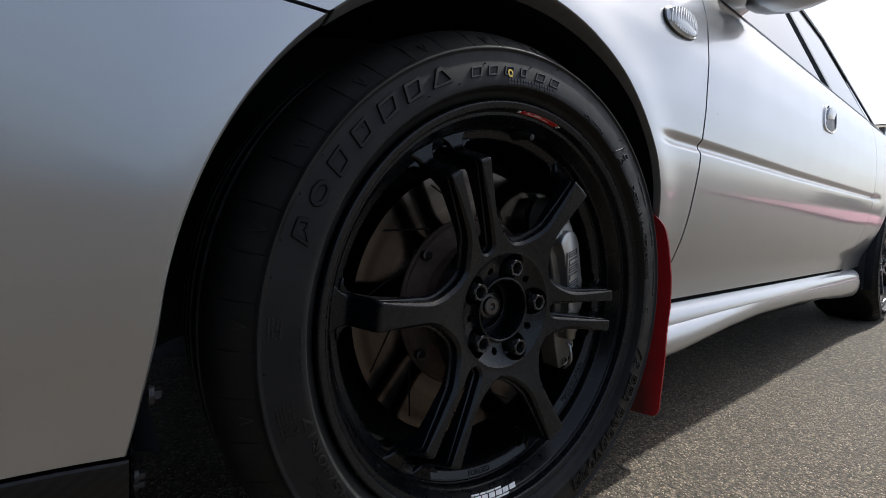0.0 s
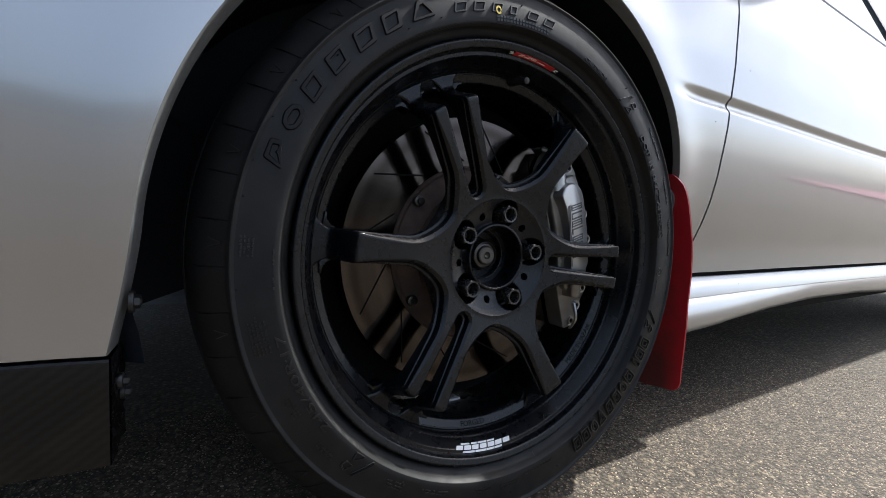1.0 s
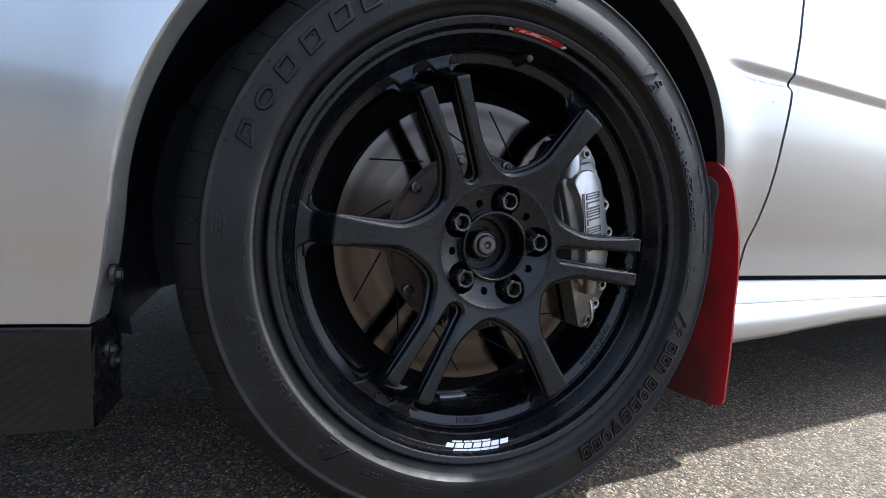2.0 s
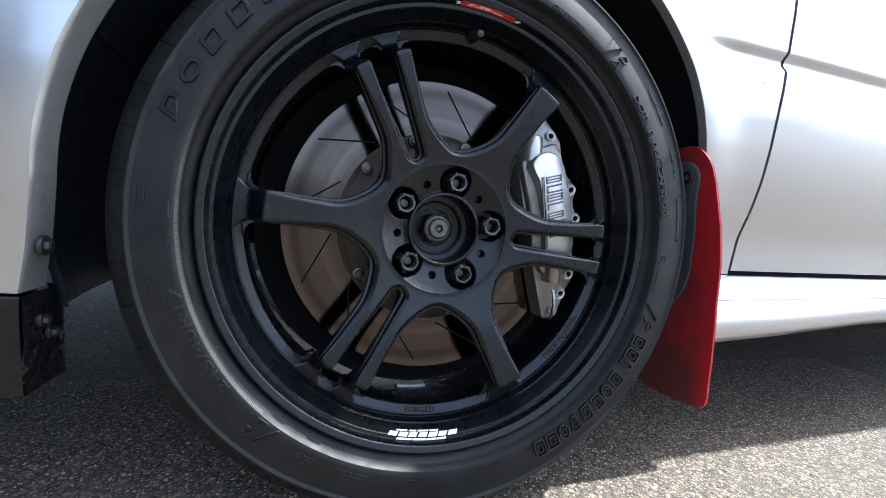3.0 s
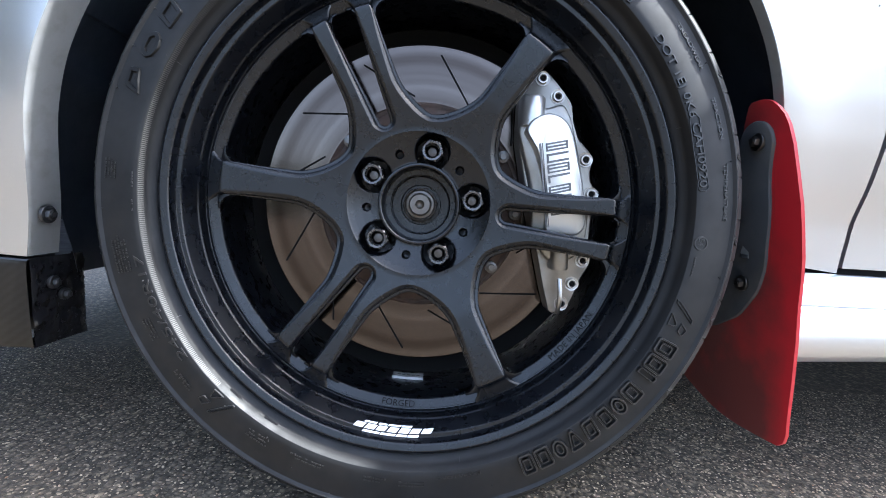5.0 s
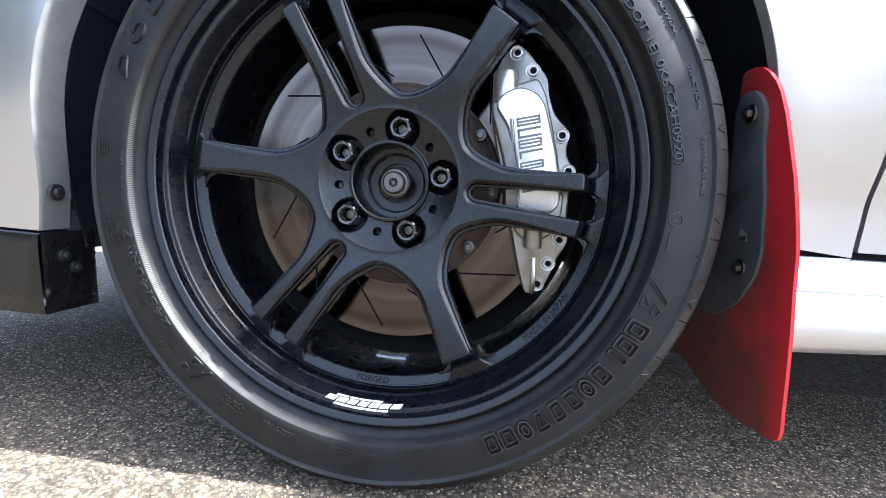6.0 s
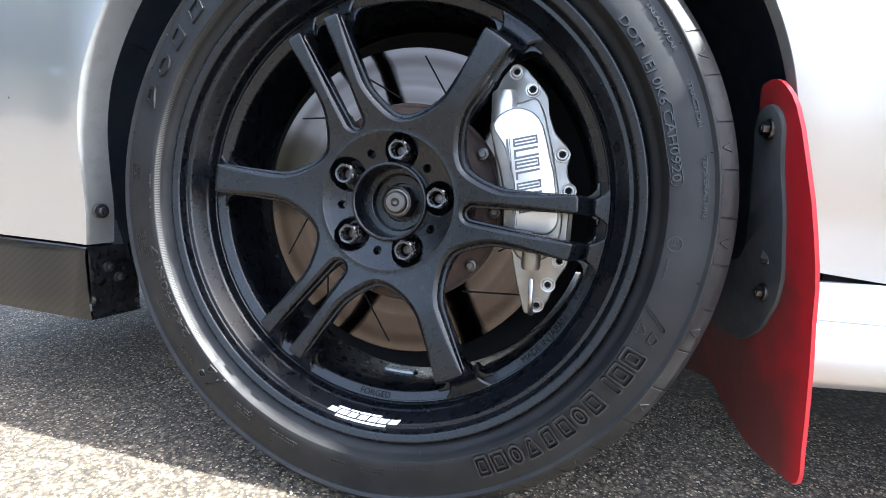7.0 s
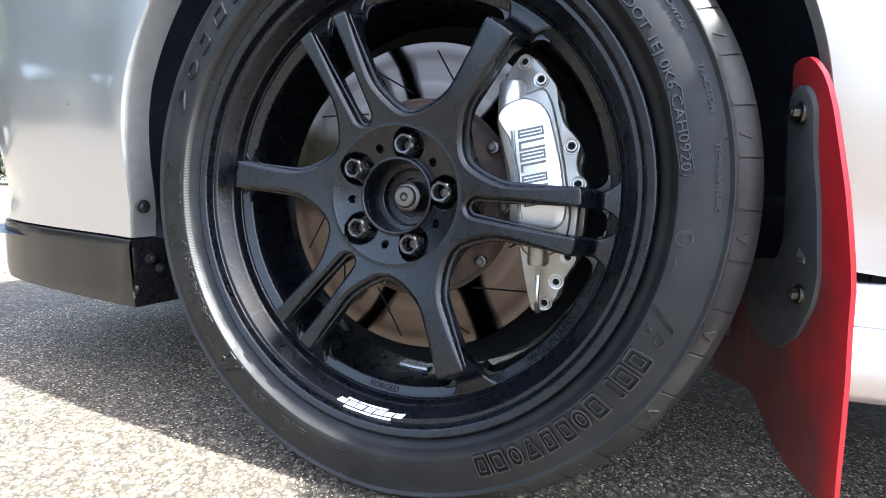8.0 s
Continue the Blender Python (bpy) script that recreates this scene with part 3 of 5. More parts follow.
# dark gaps behind the panel joints
verts, faces = merged(
    sheet([[(door_u(z, d), side_v(door_u(z), z) + 0.010, z) for d in (-0.006, 0.006)] for z in steps(0.25, 0.83, 30)]),
    sheet([[(u, side_v(u, 0.256) + 0.010, 0.2515 + d) for d in (-0.006, 0.006)] for u in steps(0.40, 2.15, 30)]),
    sheet([[(u, side_v(u, SEAM_Z) + 0.010, SEAM_Z - 0.001 + d) for d in (-0.006, 0.006)] for u in steps(-0.24, -0.57, 20)]),
)
solid("panel_gap", verts, faces, GAP, car)

# handle: a chromed paddle in an oval cup
hu, hz = 1.262, 0.712
hv = side_v(hu, hz)
cup = [(0.058 * math.copysign(abs(math.cos(2 * math.pi * k / 32)) ** 0.6, math.cos(2 * math.pi * k / 32)), 0.036 * math.copysign(abs(math.sin(2 * math.pi * k / 32)) ** 0.6, math.sin(2 * math.pi * k / 32))) for k in range(32)]
def skewed(scale, dv):
    return [(hu + x * scale + z * scale * 0.5, side_v(hu, hz + z) + dv, hz + z * scale) for x, z in cup]
verts, faces = sheet([skewed(1.12, 0.0005), skewed(1.10, -0.0035), skewed(1.0, -0.004), skewed(0.94, 0.0)], True)
handle = solid("handle", verts, faces, LENS, door, "bright chromed door handle")
verts, faces = sheet([skewed(0.945, -0.0038), skewed(0.90, -0.0012), skewed(0.3, -0.0010), skewed(0.02, -0.0010)], True)
solid("handle_cup", verts, faces, TRIM, door, "dark hollow behind the handle")
verts, faces = prism(rounded([(hu - 0.046, hz - 0.006), (hu + 0.030, hz + 0.002), (hu + 0.044, hz + 0.031), (hu - 0.026, hz + 0.031)], 0.008), hv - 0.0045, hv - 0.0005, 0.0018)
solid("handle_paddle", verts, faces, PAINT, door)

# ---- sill skirt ----
SKIRT = [(0.2505, 0.054), (0.249, 0.046), (0.244, 0.038), (0.236, 0.031), (0.228, 0.0275), (0.2215, 0.0262), (0.2205, 0.0272), (0.2195, 0.0255), (0.210, 0.0235), (0.198, 0.024), (0.186, 0.027), (0.176, 0.032), (0.169, 0.040), (0.167, 0.052), (0.168, 0.09)]


def skirt_low(u):
    """How far the lower edge rises along the sill."""
    return float(np.interp(u, [0.37, 0.50, 0.75, 1.0, 1.3, 1.6, 1.9, 2.12], [-0.012, -0.006, 0.008, 0.014, 0.012, 0.0, -0.018, -0.028]))


rows = []
for u in steps(0.378, 2.12, 70):
    row = []
    end = max(0.0, (u - 2.06) / 0.06)
    belly = float(np.interp(u, [0.37, 0.55, 0.95], [0.016, 0.014, 0.0]))
    for z, v in SKIRT:
        k = (0.2505 - z) / 0.0835
        out = belly * min(1.0, max(0.0, (0.2195 - z) / 0.03)) ** 0.7
        row.append((u, v - out + 0.018 * end**3, z + skirt_low(u) * k**1.5 + 0.010 * end**3 * k))
    rows.append(row)
for side in (0, 1):
    verts, faces = sheet(rows)
    faces.append(tuple(range(len(SKIRT))))
    faces.append(tuple(range(len(verts) - len(SKIRT), len(verts))))
    if side:
        verts = [(u, WIDTH - v, z) for u, v, z in verts]
    skirt = solid("sill_skirt", verts, faces, PAINT, car, "silver painted sill skirt")


# ---- rear quarter, tail, roof ----
rows = []
for a in steps(180 + 6, 0 - 6, 220):
    c, s = math.cos(radians(a)), math.sin(radians(a))
    outer = 3.0
    if c < -1e-6:
        outer = min(outer, (DOOR_END + 0.003 - REAR_U) / c)
    if c > 1e-6:
        outer = min(outer, (3.38 - REAR_U) / c)
    if s > 1e-6:
        outer = min(outer, (0.80 - ARCH_Z) / s)
    rows.append([(REAR_U + c * r, ARCH_Z + s * r) for r in (ARCH_R + (outer - ARCH_R) * k / 80 for k in range(81))])
panel("quarter_panel", rows, car, "silver painted rear quarter with a wheel arch")
rows = []
for a in steps(-22, 202, 60):
    c, s = math.cos(radians(a)), math.sin(radians(a))
    rows.append([(REAR_U + c * r, v, ARCH_Z + s * r) for r, v in ((0.353, 0.004), (0.347, 0.03), (0.362, 0.034), (0.366, 0.2), (0.36, 0.32), (0.1, 0.34))])
verts, faces = sheet(rows)
solid("wheel_liner", verts, faces, LINER, car, "", 50)

def across(name, rows, material, label=""):
    verts, faces = sheet(rows)
    return solid(name, verts, faces, material, car, label)


def span(u, z, v0, crown, n=16):
    return [(u, v0 + (WIDTH - 2 * v0) * k / n, z + crown * (1 - (2 * k / n - 1) ** 2)) for k in range(n + 1)]


across("bonnet", [span(u, hood_z(u) + 0.001, max(0.06, side_v(u, 0.80)), 0.06) for u in steps(0.52, -0.55, 12)] + [span(-0.74, 0.66, 0.18, 0.05), span(-0.85, 0.553, 0.55, 0.0)], PAINT, "silver painted bonnet")
across("windscreen", [span(u, z, v, 0.03) for u, z, v in ((0.50, 0.815, 0.10), (0.8, 1.03, 0.19), (1.12, 1.26, 0.29))], GLASS)
across("roof", [span(u, z, v, 0.03) for u, z, v in ((1.12, 1.26, 0.29), (1.35, 1.315, 0.30), (1.7, 1.33, 0.30), (2.05, 1.29, 0.30))], PAINT, "silver painted roof")
across("rear_window", [span(u, z, v, 0.03) for u, z, v in ((2.05, 1.29, 0.30), (2.3, 1.11, 0.22), (2.6, 0.88, 0.13))], GLASS)
across("boot_lid", [span(u, z, v, 0.02) for u, z, v in ((2.6, 0.88, 0.13), (2.8, 0.85, 0.09), (3.2, 0.82, 0.09), (3.38, 0.80, 0.12))], PAINT, "silver painted boot lid")
across("tail_panel", [span(3.38, z, 0.06, 0.0) for z in (0.80, 0.5, 0.22)], PAINT)


def side_glass(name, pts, material, d=0.0):
    for side in (0, 1):
        verts = [(u, v + d if not side else WIDTH - v - d, z) for u, v, z in pts]
        n = len(pts) // 2
        faces = [(k, k + 1, n + k + 1, n + k) for k in range(n - 1)]
        solid(name, verts, faces, material, car)


def glass_v(z):
    return 0.062 + (z - 0.83) * 0.50


top_line = [(0.62, 0.885), (0.85, 1.055), (1.12, 1.24), (1.35, 1.295), (1.50, 1.305)]
low_line = [(0.62, belt(0.62) + 0.004), (0.80, belt(0.8) + 0.004), (1.06, belt(1.06) + 0.004), (1.35, belt(1.35) + 0.004), (1.50, belt(1.5) + 0.004)]
side_glass("side_window", [(u, glass_v(z), z) for u, z in low_line] + [(u, glass_v(z), z) for u, z in top_line], GLASS)
low_q = [(1.535, belt(1.535) + 0.004), (1.8, belt(1.8) + 0.004), (2.12, belt(2.12) + 0.01)]
top_q = [(1.535, 1.305), (1.8, 1.295), (2.05, 1.18)]
side_glass("quarter_window", [(u, glass_v(z), z) for u, z in low_q] + [(u, glass_v(z), z) for u, z in top_q], GLASS)


def strip(name, path, wide, material, thick=0.006):
    """A thin bar along a path of (u, v, z), with a square section."""
    rows = []
    for k, p in enumerate(path):
        q = Vector(path[min(k + 1, len(path) - 1)]) - Vector(path[max(k - 1, 0)])
        up = Vector((0, 1, 0)).cross(q).normalized() * wide * 0.5
        out = Vector((0, -thick, 0))
        p = Vector(p)
        rows.append([tuple(p - up), tuple(p - up * 0.9 + out), tuple(p + up * 0.9 + out), tuple(p + up)])
    verts, faces = sheet(rows, True)
    for side in (0, 1):
        vs = verts if not side else [(u, WIDTH - v, z) for u, v, z in verts]
        solid(name, vs, faces, material, car)


strip("belt_moulding", [(u, side_v(u, belt(u)) - 0.001 + 0.008, belt(u) + 0.003) for u in steps(0.55, 2.2, 18)], 0.006, TRIM)
strip("pillar_trim", [(1.50 + 0.035 * k, glass_v(z), z) for k, z in zip(steps(0, 0.2, 8), steps(belt(1.5), 1.31, 8))], 0.04, TRIM)
strip("window_trim", [(u, glass_v(z), z) for u, z in ((0.60, 0.87), (0.85, 1.06), (1.12, 1.245), (1.35, 1.30), (1.8, 1.30), (2.06, 1.19), (2.18, 0.83))], 0.013, TRIM)

# door mirror
rows = []
for k in range(9):
    t = k / 8
    u = 0.80 - 0.16 * t
    w = math.sqrt(max(0.02, 1 - (2 * t - 0.7) ** 4)) if t < 0.95 else 0.25
    rows.append([(u, -0.02 + 0.105 * math.cos(2 * math.pi * j / 24) * w, 0.905 + 0.055 * math.sin(2 * math.pi * j / 24) * w) for j in range(24)])
verts, faces = sheet(rows, True)
faces += [tuple(range(24)), tuple(range(len(verts) - 24, len(verts)))]
mirror = solid("door_mirror", verts, faces, PAINT, car, "silver painted door mirror on a short foot")
verts, faces = sheet([[(0.60 + 0.09 * t + w * 0.08, 0.09 - 0.07 * s, 0.838 + 0.035 * s + 0.02 * t) for t, w in ((0, 0), (1, 0), (1, 1), (0, 1))] for s in (0, 0.5, 1)], True)
solid("foot", verts, faces, PAINT, mirror)

# side repeater lamp with ribs
ru, rz = 0.352, 0.714
def lamp_ring(scale, dv):
    pts = []
    for k in range(36):
        a = 2 * math.pi * k / 36
        x, z = 0.052 * math.copysign(abs(math.cos(a)) ** 0.85, math.cos(a)), 0.020 * math.copysign(abs(math.sin(a)) ** 0.85, math.sin(a))
        pts.append((ru + x * scale, side_v(ru + x * scale, rz + z * scale) + dv, rz + z * scale))
    return pts
verts, faces = sheet([lamp_ring(1.035, 0.001), lamp_ring(1.035, -0.002), lamp_ring(0.98, -0.0035), lamp_ring(0.97, -0.003)], True)
repeater = solid("side_repeater", verts, faces, TRIM, car, "clear oval indicator lamp in a dark rim")
verts, faces = sheet([lamp_ring(0.97, -0.003), lamp_ring(0.8, -0.008), lamp_ring(0.5, -0.0105), lamp_ring(0.15, -0.0115)], True)
faces.append(tuple(range(len(verts) - 36, len(verts))))
solid("lens", verts, faces, LENS, repeater, "clear ribbed lens")
for k in range(13):
    u = ru - 0.042 + 0.007 * k
    hgt = 0.0175 * math.sqrt(max(0.05, 1 - ((u - ru) / 0.05) ** 2))
    bulge = 0.0085 * math.sqrt(max(0.05, 1 - ((u - ru) / 0.052) ** 2))
    verts, faces = prism([(u - 0.0015, rz - hgt), (u + 0.0015, rz - hgt), (u + 0.0015, rz + hgt), (u - 0.0015, rz + hgt)], side_v(u, rz) - 0.0035 - bulge, side_v(u, rz) - 0.002, 0.0006)
    solid("rib", verts, faces, LENS, repeater)

# low rear wing on the boot
for v in (0.16, WIDTH - 0.16):
    verts, faces = prism(rounded([(3.02, 0.82), (3.2, 0.82), (3.26, 0.98), (3.10, 0.98)], 0.02), v, v + 0.03, 0.004)
    solid("wing_post", verts, faces, PAINT, car)
across("rear_wing", [[(u, v, z) for v in steps(0.08, WIDTH - 0.08, 8)] for u, z in ((3.04, 0.985), (3.1, 1.0), (3.3, 1.015), (3.3, 1.005), (3.1, 0.985), (3.04, 0.98))], PAINT, "silver painted rear wing")

# ---- the front wheel: steered and leaning a little, x to the tail, y inwards, z up ----
WHEEL_M = pose(0, 0, 0.2972, -1.346, -1.031, 0)
CAR_M = pose(0, 0, 0, 0, 0, YAW)
LOCAL_M = CAR_M.inverted() @ WHEEL_M
wheel = empty("wheel", car, LOCAL_M)
tagged(wheel, "matte black alloy wheel with single and paired spokes and a worn road tyre")

WALL = [(0.2240, 0.0120), (0.2290, 0.0060), (0.2325, 0.0010), (0.2337, -0.0035), (0.2348, -0.0055), (0.2375, -0.0074), (0.2398, -0.0090), (0.2412, -0.0108), (0.2420, -0.0130), (0.2424, -0.0140), (0.2444, -0.0184), (0.2450, -0.0192), (0.2460, -0.0195), (0.2490, -0.0197), (0.252, -0.0196), (0.258, -0.0191), (0.264, -0.0183), (0.270, -0.0173), (0.2750, -0.0165), (0.2785, -0.0163), (0.2802, -0.0173), (0.2812, -0.0180), (0.2822, -0.0179), (0.2830, -0.0166), (0.2836, -0.0142), (0.2855, -0.0116), (0.289, -0.0075), (0.294, -0.0022), (0.299, 0.0038), (0.3032, 0.0098), (0.3065, 0.0165), (0.3088, 0.0235), (0.3104, 0.032), (0.3116, 0.042)]
MID_Y = 0.093
TREAD = [(0.3120, 0.048), (0.3050, 0.0495), (0.3050, 0.0575), (0.3124, 0.059), (0.3132, 0.076), (0.3060, 0.0775), (0.3060, 0.0865), (0.3134, 0.088)]
half = WALL + TREAD
PROFILE = half + [(r, 2 * MID_Y - y) for r, y in reversed(half)]


def tyre_y(r):
    return float(np.interp(r, [p[0] for p in WALL[:-4]], [p[1] for p in WALL[:-4]]))


def settle(p):
    """Flattens the tyre where it stands on the ground and lets its wall bulge there."""
    w = WHEEL_M @ Vector(p)
    r = math.hypot(p[0], p[2])
    if p[2] < -0.2 and r > 0.235:
        k = max(0.0, (-p[2] - 0.2) / 0.1) * max(0.0, 1 - abs(p[0]) / 0.16)
        w.y -= 0.006 * min(1, k) * (1 if p[1] < MID_Y else -1) * (r - 0.235) / 0.05 * (1 if r < 0.285 else max(0, (0.313 - r) / 0.028))
    w.z = max(w.z, 0.0012)
    return tuple(WHEEL_M.inverted() @ w)


pitch_angles = []
for k in range(48):
    wide = 7.5 + 0.5 * math.sin(k * 2.1)
    pitch_angles += [(7.5 * k + d, deep) for d, deep in ((0.0, 1.0), (0.16, 1.0), (0.24, 0.0), (1.3, 0.0), (2.6, 0.0), (3.9, 0.0), (5.2, 0.0), (6.5, 0.0), (7.36, 0.0))]
rows = []
for i, (r, y) in enumerate(PROFILE):
    row = []
    for a, deep in pitch_angles:
        cut = 0.0
        if deep and 0.2850 < r < 0.3100 and (y < 0.012 or y > 2 * MID_Y - 0.012):
            cut = 0.0007 + 0.0012 * max(0.0, min(1.0, (r - 0.292) / 0.008))
        row.append(settle(polar(r - cut, a, y)))
    rows.append(row)
verts, faces = sheet(rows, True)
tyre = solid("tyre", verts, faces, RUBBER, wheel, "worn black low-profile road tyre with raised lettering", 30)

# fine teeth on the rim protector and a row of nubs
verts, faces = [], []
for k in range(330):
    a = -135.0 + 0.4 * k
    b = len(verts)
    for da in (0.0, 0.2):
        for r, h in ((0.2424, 0.0), (0.2427, 0.0005), (0.2443, 0.0005), (0.2446, 0.0)):
            verts.append(settle(polar(r, a + da, tyre_y(r) - h)))
    faces += [(b, b + 1, b + 5, b + 4), (b + 1, b + 2, b + 6, b + 5), (b + 2, b + 3, b + 7, b + 6)]
solid("serrated_band", verts, faces, BAND, wheel)
rng = random.Random(11)
for k in range(46):
    a, r = 360 * k / 46 + rng.uniform(-2, 2), rng.choice((0.2835, 0.2772, 0.252, 0.2665))
    b = settle(polar(r, a, tyre_y(r)))
    rows = [[(b[0] + q * math.cos(t), b[1] - h, b[2] + q * math.sin(t)) for t in (0, 1.26, 2.51, 3.77, 5.03)] for q, h in ((0.0007, -0.0005), (0.0005, 0.0015), (0.0001, 0.002 + 0.001 * rng.random()))]
    verts, faces = sheet(rows, True)
    solid("rubber_nib", verts, faces, RUBBER, wheel)


def on_tyre(a0, r0):
    """Lays writing clockwise on the tyre's wall from the angle a0, its foot at radius r0."""
    return lambda x, y, h: settle(polar(r0 + y, a0 + math.degrees(x / (r0 + 0.006)), tyre_y(r0 + y) - h))


def tyre_words(text, size, a0, a1, r0, height=0.0010, material=None):
    flat = words(text, size)
    k = radians(a1 - a0) * (r0 + 0.006) / flat[3]
    flat = ([(x * k, y, z) for x, y, z in flat[0]], flat[1], flat[2], flat[3] * k)
    verts, faces = raised(flat, on_tyre(a0, r0), height)
    return solid("lettering", verts, faces, material or RUBBER_RAISED_LIT, wheel, "", 20)


def frame_box(x0, y0, x1, y1, t, slant=0.0):
    """An open box of four bars."""
    return [bar(x0, y0, x0 + t, y1, slant), bar(x1 - t, y0, x1, y1, slant), bar(x0, y0, x1, y0 + t, slant), bar(x0, y1 - t, x1, y1, slant)]


def ring_bar(x0, y0, x1, y1, t, slant=0.0, round_by=0.003):
    """Loops of a raised outline, each with its share of the height."""
    loops = []
    for d, k in ((0.0, -0.3), (t * 0.3, 1.0), (t * 0.7, 1.0), (t, -0.3)):
        pts = rounded([(x0 + d, y0 + d), (x1 - d, y0 + d), (x1 - d, y1 - d), (x0 + d, y1 - d)], max(0.0006, round_by - d), 4)
        loops.append([(x + slant * (y - y0), y, k) for x, y in pts])
    return loops


def outline_mark(x0, y0, x1, y1, t, slant, a0, r0, height, round_by=0.003):
    lay = on_tyre(a0, r0)
    verts, faces = sheet([[lay(x, y, height * k) for x, y, k in loop] for loop in ring_bar(x0, y0, x1, y1, t, slant, round_by)], True)
    return solid("block_mark", verts, faces, RUBBER_RAISED_LIT, wheel, "", 30)


tyre_words("OUTSIDE", 0.0062, 22.0, 31.5, 0.2462)
tyre_words("DOT 1EJ 0K6 CAH0920", 0.0100, 52.1, 84.0, 0.2467, 0.0014)
outline_mark(0.0, 0.0, 0.0670, 0.0100, 0.0011, 0.0, 69.6, 0.2456, 0.0009, 0.0045)
tyre_words("TREADWEAR", 0.0050, 52.7, 62.2, 0.2697, 0.0009)
tyre_words("TRACTION", 0.0050, 67.6, 75.3, 0.2700, 0.0009)
tyre_words("TEMPERATURE", 0.0050, 79.9, 90.5, 0.2700, 0.0009)
tyre_words("245/40R17", 0.0105, -126.5, -103.2, 0.2473)
tyre_words("EXTRA LOAD", 0.0046, 164.0, 173.4, 0.2496, 0.0006)


def tyre_marks(name, pieces, a0, r0, height, material):
    verts, faces = merged(*[raised(p, on_tyre(a0, r0), height) for p in pieces])
    return tagged(solid(name, verts, faces, material, wheel, "", 20), kind="stuff" if name == "fine_print" else "")


def hull_mark(hull, wide, tall, t, a0, r0, height, material):
    """A plain raised outline of a corner list in a unit square, scaled to its width and height."""
    pts = rounded([(x * wide, y * tall) for x, y in hull], 0.14 * tall, 3)
    cx, cy = sum(p[0] for p in pts) / len(pts), sum(p[1] for p in pts) / len(pts)
    lay = on_tyre(a0, r0)
    rows = []
    for d, k in ((0.0, -0.3), (t * 0.22, 1.0), (t * 0.78, 1.0), (t, -0.3)):
        rows.append([])
        for x, y in pts:
            far = max(1e-6, math.hypot(x - cx, y - cy))
            rows[-1].append(lay(x + (cx - x) / far * d, y + (cy - y) / far * d, height * k))
    verts, faces = sheet(rows, True)
    return solid("block_mark", verts, faces, material, wheel, "", 30)


# the maker's names stand as plain raised outlines of many widths
BOX, SLANT, LEAN = [(0, 0), (1, 0), (1, 1), (0, 1)], [(0, 0), (0.85, 0), (1, 1), (0.15, 1)], [(0, 0), (0.8, 0), (1, 1), (0.2, 1)]
OVAL = [(0.5 + 0.5 * math.cos(q), 0.5 + 0.5 * math.sin(q)) for q in steps(0, 5.5, 7)]
FLAG, TENT, WEDGE = [(0, 0), (0.45, 0.2), (1, 0.45), (0.9, 1), (0.2, 1)], [(0, 0), (1, 0), (0.75, 1), (0.45, 1)], [(0.3, 0), (0.6, 0), (1, 1), (0.1, 1)]
for k, (hull, wide) in enumerate(((FLAG, 0.024), (OVAL, 0.026), (SLANT, 0.024), (SLANT, 0.025), (LEAN, 0.028), (LEAN, 0.027), (TENT, 0.029))):
    hull_mark(hull, wide, 0.0172, 0.0058, -71.8 + 6.98 * k, 0.2552, 0.0019, RUBBER_DARK)
for k, wide in enumerate((0.019, 0.018, 0.017, 0.012, 0.019, 0.019)):
    hull_mark(LEAN, wide, 0.0100, 0.0028, -19.0 + 5.05 * k, 0.2545, 0.0011, RUBBER_RAISED_LIT)
tyre_marks("fine_print", [bar(0.0042 * k, y, 0.0042 * k + 0.003, y + 0.0022) for k in range(17) for y in (0.0, 0.0034)], -7.5, 0.2466, 0.0005, RUBBER_RAISED_LIT)
for k, (hull, wide) in enumerate(((BOX, 1.0), (BOX, 1.0), (BOX, 0.4), (BOX, 1.0), (OVAL, 1.0), (BOX, 0.9), (SLANT, 1.0), (WEDGE, 1.1), (OVAL, 1.0), (BOX, 1.0), (BOX, 0.9))):
    a = 115.8 + 3.70 * k
    hull_mark(hull, 0.0150 * wide, 0.0216, 0.0028, a, 0.2460, 0.0033, RUBBER_RAISED_LIT)
    if wide > 0.5:
        hull_mark(hull, 0.0078 * wide, 0.0122, 0.0021, a + 0.82, 0.2506, 0.0029, RUBBER_RAISED_LIT)
